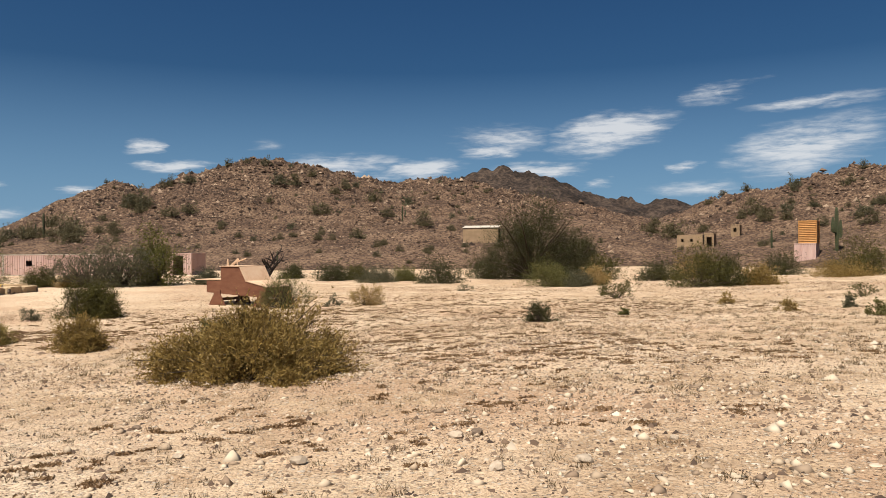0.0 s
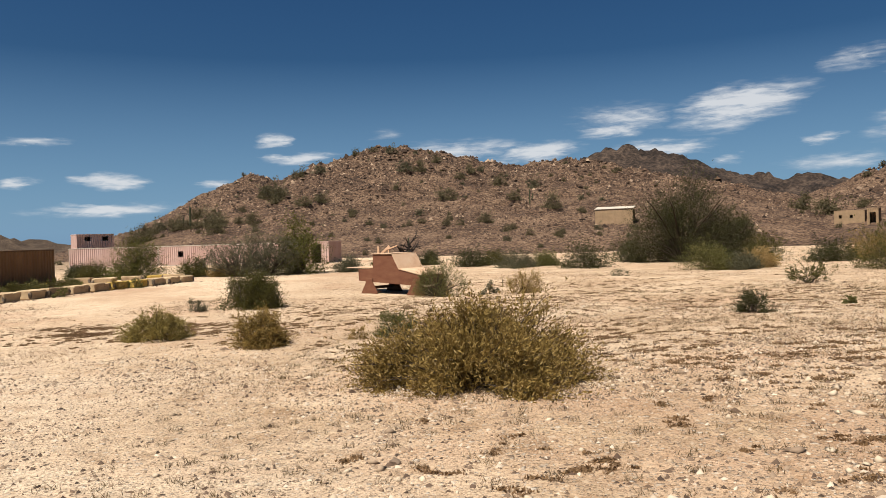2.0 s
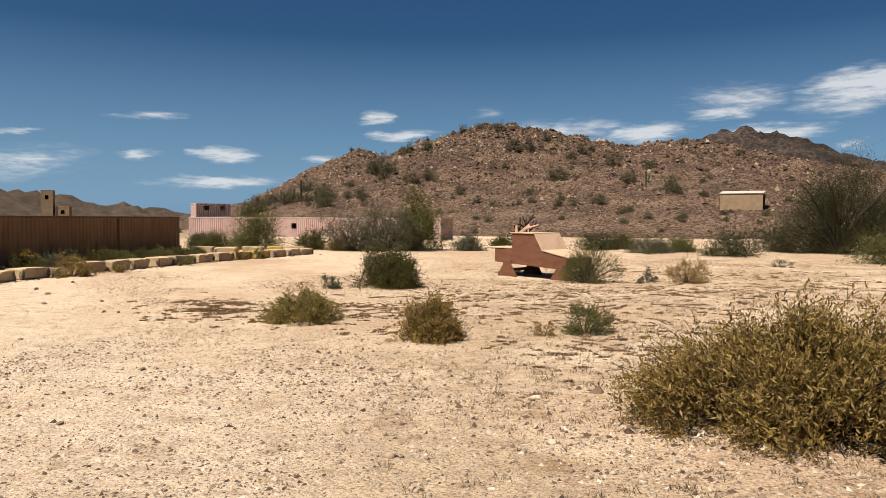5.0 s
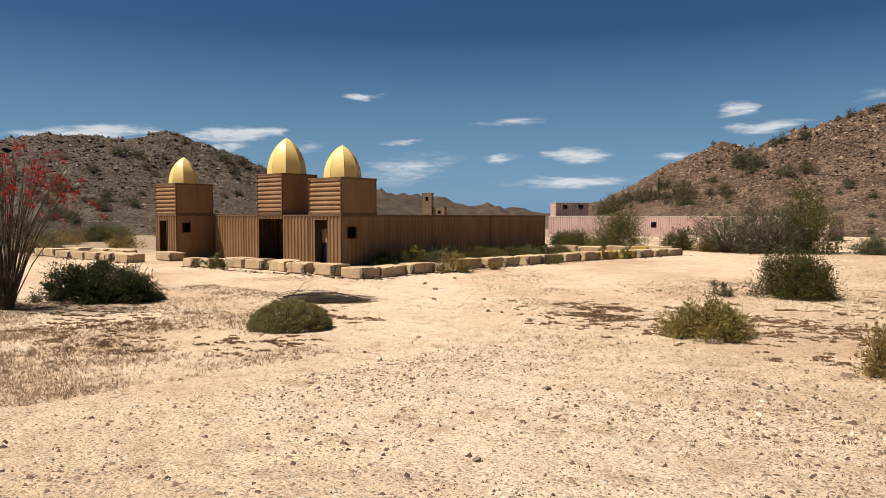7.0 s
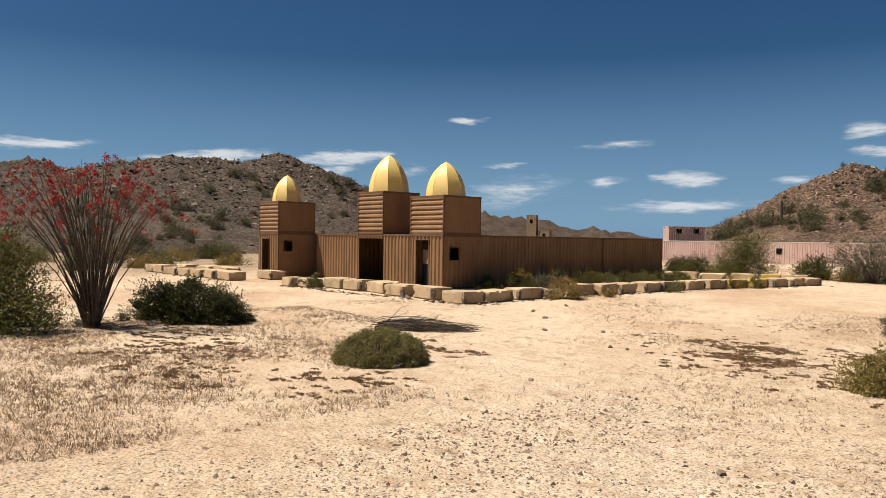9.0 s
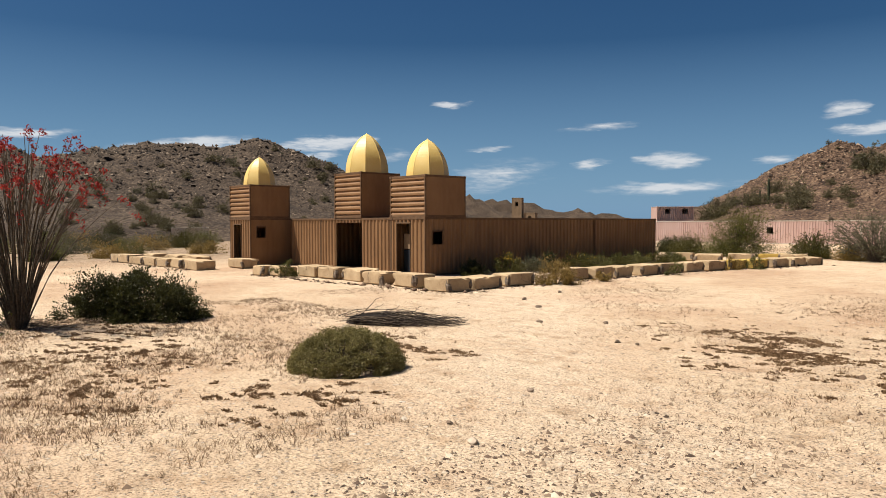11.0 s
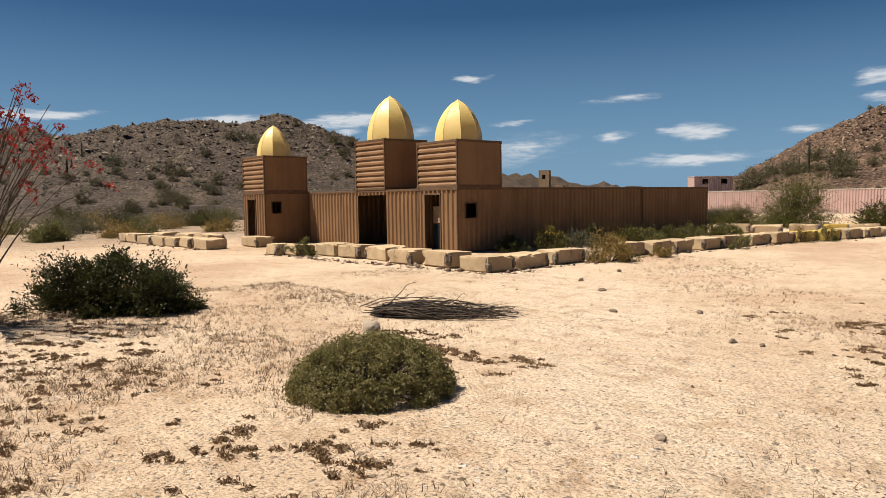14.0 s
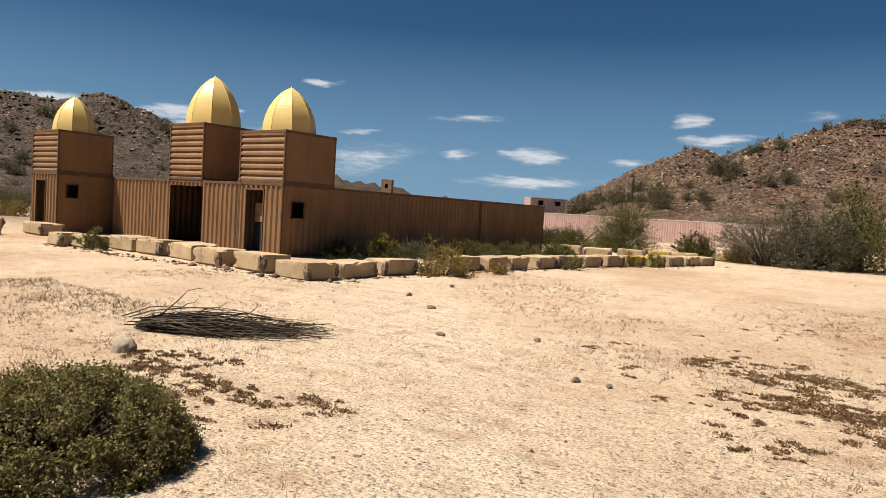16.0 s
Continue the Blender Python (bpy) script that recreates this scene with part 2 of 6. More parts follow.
    patch = ramped(tex(1.7, 7, 0.68), [(0.36, (0.70, 0.63, 0.56)), (0.47, (1, 1, 1))])
    col = mixed("MULTIPLY", 0.75, col, patch)
    heights = []
    for scale, share, tone, depth in ((11.0, 0.05, 0.64, 0.6), (21.0, 0.26, 0.55, 0.45), (43.0, 0.32, 0.47, 0.3)):
        v = nodes.new("ShaderNodeTexVoronoi")
        v.inputs["Scale"].default_value = scale
        nt.links.new(pos, v.inputs["Vector"])
        sepc = nodes.new("ShaderNodeSeparateColor")
        nt.links.new(v.outputs["Color"], sepc.inputs[0])
        near = nodes.new("ShaderNodeMapRange")
        for key, value in (("From Min", 0.42), ("From Max", 0.30), ("To Min", 0.0), ("To Max", 1.0)):
            near.inputs[key].default_value = value
        nt.links.new(v.outputs["Distance"], near.inputs["Value"])
        chosen = nodes.new("ShaderNodeMath")
        chosen.operation = "LESS_THAN"
        chosen.inputs[1].default_value = share
        nt.links.new(sepc.outputs[0], chosen.inputs[0])
        mask = nodes.new("ShaderNodeMath")
        mask.operation = "MULTIPLY"
        nt.links.new(near.outputs[0], mask.inputs[0])
        nt.links.new(chosen.outputs[0], mask.inputs[1])
        stone = ramped(sepc.outputs[1], [(0.0, (0.22 * tone, 0.15 * tone, 0.11 * tone)), (0.45, (0.52 * tone, 0.40 * tone, 0.29 * tone)), (1.0, (0.82 * tone, 0.72 * tone, 0.60 * tone))])
        col = mixed("MIX", mask.outputs[0], col, stone)
        heights.append((mask.outputs[0], depth))
    nt.links.new(col, b.inputs["Base Color"])
    add = nodes.new("ShaderNodeMath")
    add.operation = "ADD"
    nt.links.new(calc("ADD", calc("MULTIPLY", heights[0][0], 0.5), calc("MULTIPLY", heights[1][0], 0.5)), add.inputs[0])
    nt.links.new(calc("ADD", tex(26.0, 6, 0.7), calc("ADD", calc("MULTIPLY", tex(5.0, 4, 0.6), 1.8), calc("MULTIPLY", tex(1.9, 3, 0.5), 3.2))), add.inputs[1])
    bp = nodes.new("ShaderNodeBump")
    bp.inputs["Strength"].default_value, bp.inputs["Distance"].default_value = 1.0, 0.034
    nt.links.new(add.outputs[0], bp.inputs["Height"])
    nt.links.new(bp.outputs[0], b.inputs["Normal"])
    return m


M_SAND = sand_material()
M_HILL = material("rocky_slope", [(0.37, (0.019, 0.011, 0.007)), (0.45, (0.077, 0.044, 0.028)), (0.52, (0.139, 0.084, 0.052)), (0.62, (0.264, 0.174, 0.114))], scale=0.16, rough=0.95, bump=1.0, bump_scale=2.2, fine=0.62, space="Position", relief=0.35)
M_HILL2 = material("grey_rocky_slope", [(0.37, (0.014, 0.009, 0.006)), (0.46, (0.058, 0.038, 0.025)), (0.55, (0.095, 0.066, 0.045)), (0.65, (0.178, 0.129, 0.092))], scale=0.16, rough=0.95, bump=1.0, bump_scale=2.2, fine=0.62, space="Position", relief=0.35)
M_HILL3 = material("dark_far_rock", [(0.38, (0.008, 0.005, 0.003)), (0.48, (0.031, 0.020, 0.015)), (0.62, (0.102, 0.070, 0.051))], scale=0.08, rough=0.95, bump=1.0, bump_scale=0.6, fine=0.5, space="Position", relief=0.9)
M_ROCK = material("desert_rock", [(0.3, (0.10, 0.07, 0.05)), (0.5, (0.25, 0.18, 0.13)), (0.7, (0.40, 0.31, 0.24))], scale=3.0, rough=0.9, bump=0.6, bump_scale=25, tint=0.25)
M_PALE = material("pale_stone", [(0.3, (0.42, 0.325, 0.235)), (0.7, (0.66, 0.545, 0.425))], scale=5.0, rough=0.9, bump=0.5, bump_scale=25, tint=0.15)
M_BROWN = material("tan_container_paint", [(0.3, (0.20, 0.105, 0.047)), (0.5, (0.295, 0.158, 0.072)), (0.72, (0.37, 0.212, 0.102))], scale=1.3, rough=0.62, bump=0.12, bump_scale=40, fine=0.3, streak=(1, 1, 0.35))
M_STEEL = material("rusty_edge_steel", [(0.3, (0.10, 0.05, 0.028)), (0.6, (0.20, 0.115, 0.058)), (0.75, (0.25, 0.13, 0.06))], scale=3.0, rough=0.7, bump=0.2, bump_scale=40)
M_GOLD = material("yellow_dome_paint", [(0.3, (0.82, 0.56, 0.16)), (0.5, (0.94, 0.68, 0.235)), (0.7, (0.97, 0.74, 0.31))], scale=1.6, rough=0.45, bump=0.1, bump_scale=20)
M_PINK = material("pink_container_paint", [(0.3, (0.52, 0.32, 0.27)), (0.5, (0.66, 0.45, 0.39)), (0.7, (0.72, 0.52, 0.46))], scale=0.8, rough=0.6, bump=0.12, bump_scale=20, streak=(1, 1, 0.3))
M_PALEROOF = material("bleached_roof_paint", [(0.3, (0.52, 0.44, 0.36)), (0.7, (0.74, 0.68, 0.58))], scale=0.9, rough=0.7, bump=0.1)
M_TAN = material("tan_plaster_paint", [(0.3, (0.28, 0.19, 0.11)), (0.6, (0.42, 0.285, 0.17)), (0.75, (0.48, 0.34, 0.21))], scale=1.2, rough=0.8, bump=0.15)
M_ORANGE = material("orange_container_paint", [(0.3, (0.44, 0.20, 0.06)), (0.7, (0.62, 0.32, 0.11))], scale=1.2, rough=0.6, bump=0.12)
M_CONC = material("painted_concrete", [(0.30, (0.20, 0.12, 0.07)), (0.40, (0.50, 0.35, 0.205)), (0.56, (0.65, 0.475, 0.285)), (0.75, (0.79, 0.615, 0.405))], scale=1.7, rough=0.9, bump=0.5, bump_scale=20, fine=0.25, space="Position", tint=0.1)
M_CONCYEL = material("yellow_painted_concrete", [(0.26, (0.2, 0.13, 0.05)), (0.42, (0.58, 0.38, 0.08)), (0.7, (0.66, 0.47, 0.14))], scale=1.7, rough=0.9, bump=0.5, bump_scale=20, space="Position")
M_BROKEN = material("broken_concrete", [(0.3, (0.06, 0.045, 0.035)), (0.5, (0.22, 0.17, 0.13)), (0.7, (0.36, 0.29, 0.23))], scale=7.0, rough=0.95, bump=0.8, bump_scale=14, space="Position")
# pickup boards: shade is put into the first colour, sunlight into the second
M_PLY = material("weathered_plywood_shade_tone", [(0.28, (0.123, 0.045, 0.024)), (0.45, (0.185, 0.072, 0.038)), (0.6, (0.220, 0.092, 0.050)), (0.75, (0.299, 0.147, 0.084))], scale=1.4, rough=0.8, bump=0.2, bump_scale=30, streak=(1, 1, 2.5))
M_PLYTOP = material("plywood_sun_tone", [(0.3, (0.56, 0.33, 0.20)), (0.5, (0.74, 0.50, 0.33)), (0.7, (0.80, 0.60, 0.43))], scale=1.6, rough=0.8, bump=0.2, bump_scale=30)
M_DARK = material("dark_interior_paint", [(0.3, (0.018, 0.014, 0.011)), (0.7, (0.035, 0.027, 0.02))], scale=2.0, rough=0.9, bump=0.1)
M_DOOR = material("blue_grey_door_paint", [(0.3, (0.014, 0.019, 0.027)), (0.7, (0.03, 0.038, 0.05))], scale=2.0, rough=0.5, bump=0.1)
M_WOOD = material("grey_dead_wood", [(0.3, (0.035, 0.025, 0.017)), (0.6, (0.10, 0.072, 0.05)), (0.75, (0.20, 0.155, 0.115))], scale=8.0, rough=0.9, bump=0.5, bump_scale=40)
M_CHAR = material("charred_wood", [(0.3, (0.012, 0.009, 0.008)), (0.7, (0.05, 0.035, 0.028))], scale=6.0, rough=0.9, bump=0.5, bump_scale=30)
M_STEM = material("green_grey_cane", [(0.3, (0.06, 0.043, 0.03)), (0.52, (0.14, 0.105, 0.075)), (0.7, (0.29, 0.24, 0.19))], scale=14.0, rough=0.9, bump=0.5, bump_scale=50)
M_CACTUS = material("saguaro_skin", [(0.3, (0.035, 0.045, 0.02)), (0.7, (0.09, 0.10, 0.05))], scale=5.0, rough=0.7, bump=0.3)
L_OLIVE = leaf_material("olive_dry_leaves", (0.15, 0.092, 0.022), (0.46, 0.315, 0.095))
L_GREEN = leaf_material("creosote_leaves", (0.048, 0.048, 0.008), (0.15, 0.13, 0.028))
L_DARK = leaf_material("dark_green_leaves", (0.028, 0.032, 0.008), (0.09, 0.088, 0.023))
L_LOW = leaf_material("grey_green_leaves", (0.085, 0.085, 0.022), (0.235, 0.215, 0.065))
L_GREY = leaf_material("pale_sage_leaves", (0.07, 0.068, 0.034), (0.19, 0.175, 0.10))
L_TAN = leaf_material("straw_leaves", (0.28, 0.17, 0.05), (0.56, 0.40, 0.17))
L_PALO = leaf_material("palo_verde_leaves", (0.068, 0.07, 0.011), (0.19, 0.18, 0.038))
L_RED = leaf_material("red_ocotillo_flowers", (0.22, 0.013, 0.013), (0.48, 0.05, 0.035))
L_YELLOW = leaf_material("yellow_brittlebush_flowers", (0.5, 0.30, 0.02), (0.75, 0.50, 0.05))
L_YELLOWISH = leaf_material("yellow_green_leaves", (0.17, 0.125, 0.03), (0.42, 0.325, 0.10))
L_SAGE = leaf_material("light_sage_leaves", (0.125, 0.108, 0.034), (0.35, 0.29, 0.105))
L_WEED = leaf_material("dry_brown_weeds", (0.13, 0.07, 0.038), (0.31, 0.19, 0.105))


# ---- terrain ----
def lattice(ix, iy, seed):
    h = (ix.astype(np.int64) * 374761393 + iy.astype(np.int64) * 668265263 + seed * 974634777) & 0x7FFFFFFF
    h = ((h ^ (h >> 13)) * 1274126177) & 0x7FFFFFFF
    return ((h ^ (h >> 16)) & 0xFFFF) / 65535.0


def vnoise(x, y, seed):
    ix, iy = np.floor(x), np.floor(y)
    fx, fy = x - ix, y - iy
    fx, fy = fx * fx * (3 - 2 * fx), fy * fy * (3 - 2 * fy)
    a, b = lattice(ix, iy, seed), lattice(ix + 1, iy, seed)
    c, d = lattice(ix, iy + 1, seed), lattice(ix + 1, iy + 1, seed)
    return (a + (b - a) * fx) * (1 - fy) + (c + (d - c) * fx) * fy


def fbm(x, y, seed, octaves=4):
    total, amp = 0.0, 0.5
    for k in range(octaves):
        total = total + amp * (vnoise(x * 2 ** k, y * 2 ** k, seed + k) - 0.5)
        amp *= 0.5
    return total


def base_height(x, y):
    d = np.clip(np.asarray(x, float) - y - 24, 0, 45)
    return 0.03 + 0.012 * d + 0.0004 * d * d


def ground_height(x, y):
    x, y = np.asarray(x, float), np.asarray(y, float)
    near = np.exp(-((x - 18) ** 2 + (y + 5) ** 2) / 60.0 ** 2)
    return base_height(x, y) + near * (0.10 * fbm(x * 0.35, y * 0.35, 3, 3) + 0.035 * fbm(x * 2.2, y * 2.2, 9, 3))


def at_ground(x, y):
    return float(ground_height(np.array([x]), np.array([y]))[0])


# each ridge: crest points x, y, height, half-width of the slope
RIDGE_MAIN = [(-75, 144, 1.5, 16), (-58, 153, 8.2, 27), (-48, 157, 13.4, 37), (-41, 160, 22, 45), (-36, 162, 19.2, 54), (-22, 166, 23.5, 74), (-8, 170, 28, 90), (2, 171.5, 28.6, 97), (11, 172.5, 25.8, 102), (19, 173, 21.2, 106), (30, 173.5, 21, 110), (46, 173, 23.4, 108), (56, 172, 19, 98), (71, 169, 14.5, 84), (84, 165, 9, 70)]
RIDGE_FAR = [(55, 396, 38, 120), (76, 391, 48, 130), (95, 389, 50.5, 140), (107, 386, 49, 140), (121, 383, 42, 130), (144, 378, 31, 120), (158, 374, 31.8, 120), (171, 369, 27.5, 110), (181, 366, 30.8, 110), (194, 360, 26.8, 110), (215, 350, 20, 110), (260, 330, 24, 110)]
RIDGE_RIGHT = [(88, 131, 7.5, 26), (98, 127, 11.6, 36), (109, 122.5, 15.2, 48), (116, 119, 15, 56), (124, 114, 18.2, 64), (128, 112, 19.4, 68), (135, 107, 18.5, 74), (150, 92, 22, 80), (165, 65, 18, 80)]
RIDGE_LEFT = [(-142, -40, 12, 70), (-142, -8, 12.5, 72), (-141, 8, 16.4, 75), (-140, 13, 17, 75), (-138.5, 19, 15.4, 75), (-135, 29, 18.6, 76), (-130, 42, 19.6, 74), (-126, 50, 19.2, 68), (-122, 58, 20.4, 60), (-118, 65, 18, 52), (-112, 74, 14.2, 42), (-106, 82, 10.4, 32), (-98, 92, 5, 24)]
RIDGE_LOW = [(-320, 262, 24, 80), (-298, 287, 19.7, 70), (-286, 300, 15, 60), (-268, 316, 11.7, 50), (-256, 326, 8.4, 40), (-246, 334, 10.8, 40), (-226, 348, 6, 40), (-205, 360, 2.5, 30)]


def ridge_height(x, y, ridge, seed, rough=1.0):
    x, y = np.asarray(x, float), np.asarray(y, float)
    best = np.full(x.shape, -1.5)
    wx = x + 9 * fbm(x * 0.03, y * 0.03, seed + 50, 3)
    wy = y + 9 * fbm(x * 0.03, y * 0.03, seed + 60, 3)
    for (x0, y0, z0, w0), (x1, y1, z1, w1) in zip(ridge, ridge[1:]):
        dx, dy = x1 - x0, y1 - y0
        t = np.clip(((wx - x0) * dx + (wy - y0) * dy) / (dx * dx + dy * dy), 0, 1)
        dist = np.hypot(wx - x0 - t * dx, wy - y0 - t * dy)
        u = dist / (w0 + t * (w1 - w0))
        h = (z0 + t * (z1 - z0)) * np.clip(1 - u, 0, 1) ** 1.22 - 1.5 * np.clip((u - 0.86) / 0.14, 0, 1)
        best = np.maximum(best, h)
    k = np.clip(best / 12.0, 0.05, 1.0) * rough
    gully = np.abs(fbm(x * 0.045, y * 0.045, seed, 4))
    crag = np.abs(fbm(x * 0.16, y * 0.16, seed + 7, 4))
    grain = fbm(x * 0.7, y * 0.7, seed + 13, 3)
    return best + k * (3.4 * (0.15 - gully) + 4.6 * (crag - 0.11) + 1.7 * grain)


def land_height(x, y):
    """The ground or the slope above it, at one place."""
    a, b = np.array([float(x)]), np.array([float(y)])
    hs = [ground_height(a, b)] + [ridge_height(a, b, r, sd) for r, sd in ((RIDGE_MAIN, 21), (RIDGE_LEFT, 41), (RIDGE_RIGHT, 61))]
    return float(max(h[0] for h in hs))


def grid_object(name, xs, ys, height, mat, label, category):
    gx, gy = np.meshgrid(xs, ys)
    z = height(gx.ravel(), gy.ravel())
    co = np.stack([gx.ravel(), gy.ravel(), z], 1)
    nx, ny = len(xs), len(ys)
    i = (np.arange(ny - 1)[:, None] * nx + np.arange(nx - 1)[None, :]).ravel()
    quads = np.stack([i, i + 1, i + 1 + nx, i + nx], 1)
    return tagged(raw_object(name, co, quads, mat), label, category, kind="structure")


def raw_mesh(name, co, faces, mat):
    """A mesh from arrays: co n x 3, faces m x k."""
    me = bpy.data.meshes.new(name)
    co, faces = np.asarray(co, np.float32), np.asarray(faces, np.int32)
    m, k = faces.shape
    me.vertices.add(len(co))
    me.vertices.foreach_set("co", co.ravel())
    me.loops.add(m * k)
    me.loops.foreach_set("vertex_index", faces.ravel())
    me.polygons.add(m)
    me.polygons.foreach_set("loop_start", np.arange(m, dtype=np.int32) * k)
    me.update(calc_edges=True)
    if mat:
        me.materials.append(mat)
    return me


def raw_object(name, co, faces, mat):
    return new(name, raw_mesh(name, co, faces, mat))


def steps(*spans):
    """Coordinates out of spans (from, to, step)."""
    out = []
    for a, b, s in spans:
        out += list(np.arange(a, b, s))
    return np.array(out + [spans[-1][1]])


GX = steps((-3000, -400, 200), (-400, -100, 20), (-100, -20, 4), (-20, 2, 0.8), (2, 46, 0.22), (46, 70, 0.8), (70, 140, 4), (140, 400, 20), (400, 3000, 200))
GY = steps((-3000, -400, 200), (-400, -80, 20), (-80, -34, 2), (-34, -28, 0.5), (-28, 6, 0.22), (6, 40, 0.7), (40, 120, 4), (120, 400, 20), (400, 3000, 200))
grid_object("ground", GX, GY, ground_height, M_SAND, "pale sandy desert ground with gravel and dry weeds", "ground")
grid_object("hill", np.arange(-150, 130, 1.1), np.arange(60, 235, 1.1), lambda x, y: ridge_height(x, y, RIDGE_MAIN, 21), M_HILL, "brown rocky desert hill dotted with shrubs", "hill")
grid_object("hill", np.arange(-225, -30, 1.1), np.arange(-120, 150, 1.2), lambda x, y: ridge_height(x, y, RIDGE_LEFT, 41), M_HILL2, "grey-brown rocky hill behind the domed building", "hill")
grid_object("hill", np.arange(40, 255, 1.4), np.arange(-30, 215, 1.4), lambda x, y: ridge_height(x, y, RIDGE_RIGHT, 61), M_HILL, "light brown hillside with scattered bushes", "hill")
grid_object("mountain", np.arange(-120, 420, 3.0), np.arange(180, 580, 3.0), lambda x, y: ridge_height(x, y, RIDGE_FAR, 81, 2.2), M_HILL3, "dark craggy rock mountain in the distance", "mountain")
grid_object("mountain", np.arange(-460, -100, 4.0), np.arange(120, 480, 4.0), lambda x, y: ridge_height(x, y, RIDGE_LOW, 91, 4.0), M_HILL2, "low dark rocky ridge on the horizon", "mountain")


# ---- building helpers ----
def part(name, bm, mat, parent=None, label=""):
    me = bpy.data.meshes.new(name)
    bm.to_mesh(me)
    bm.free()
    me.materials.append(mat)
    ob = new(name, me)
    if parent:
        ob.parent = parent
    if label:
        ob["label"] = label
    return ob


def box(x0, x1, y0, y1, z0, z1, bevel=0.0, segments=1):
    bm = bmesh.new()
    bmesh.ops.create_cube(bm, size=1.0)
    for v in bm.verts:
        v.co = ((x0 + x1) / 2 + v.co.x * (x1 - x0), (y0 + y1) / 2 + v.co.y * (y1 - y0), (z0 + z1) / 2 + v.co.z * (z1 - z0))
    if bevel:
        bmesh.ops.bevel(bm, geom=bm.edges[:], offset=bevel, segments=segments, affect="EDGES")
    return bm


def thing(name, m, label, category, group="", kind=""):
    ob = new(name)
    ob.empty_display_size = 0.2
    ob.matrix_world = m
    return tagged(ob, label, category, group, kind)


def sheet(length, height, holes=(), period=0.28, depth=0.036, thick=0.012, lands=(0.3, 0.5, 0.8)):
    """A corrugated steel panel, from the origin along +x and +z, its outside towards -y; holes: (u0, u1, z0, z1)."""
    us = []
    def wave(v):
        f = (v / period) % 1.0
        if f < lands[0]:
            return 0.0
        if f < lands[1]:
            return (f - lands[0]) / (lands[1] - lands[0])
        if f < lands[2]:
            return 1.0
        return (1.0 - f) / (1.0 - lands[2])
    k = 0
    while k * period < length:
        us += [v for v in (k * period, (k + lands[0]) * period, (k + lands[1]) * period, (k + lands[2]) * period) if v < length]
        k += 1
    us += [length]
    for h in holes:
        us += [h[0], h[1]]
    us = sorted(set(round(v, 4) for v in us))
    zs = sorted(set([0.0, height] + [z for h in holes for z in h[2:]]))
    bm = bmesh.new()
    layers = []
    for off in (0.0, thick):
        layers.append([[bm.verts.new((v, wave(v) * depth + off, z)) for z in zs] for v in us])
    def solid(i, j):
        if not (0 <= i < len(us) - 1 and 0 <= j < len(zs) - 1):
            return False
        cu, cz = (us[i] + us[i + 1]) / 2, (zs[j] + zs[j + 1]) / 2
        return not any(h[0] < cu < h[1] and h[2] < cz < h[3] for h in holes)
    A, B = layers
    for i in range(len(us) - 1):
        for j in range(len(zs) - 1):
            if not solid(i, j):
                continue
            bm.faces.new((A[i][j], A[i + 1][j], A[i + 1][j + 1], A[i][j + 1]))
            bm.faces.new((B[i][j], B[i][j + 1], B[i + 1][j + 1], B[i + 1][j]))
            if not solid(i - 1, j):
                bm.faces.new((A[i][j], A[i][j + 1], B[i][j + 1], B[i][j]))
            if not solid(i + 1, j):
                bm.faces.new((A[i + 1][j], B[i + 1][j], B[i + 1][j + 1], A[i + 1][j + 1]))
            if not solid(i, j - 1):
                bm.faces.new((A[i][j], B[i][j], B[i + 1][j], A[i + 1][j]))
            if not solid(i, j + 1):
                bm.faces.new((A[i][j + 1], A[i + 1][j + 1], B[i + 1][j + 1], B[i][j + 1]))
    return bm


def shifted(bm, m):
    bmesh.ops.transform(bm, matrix=m, verts=bm.verts)
    return bm


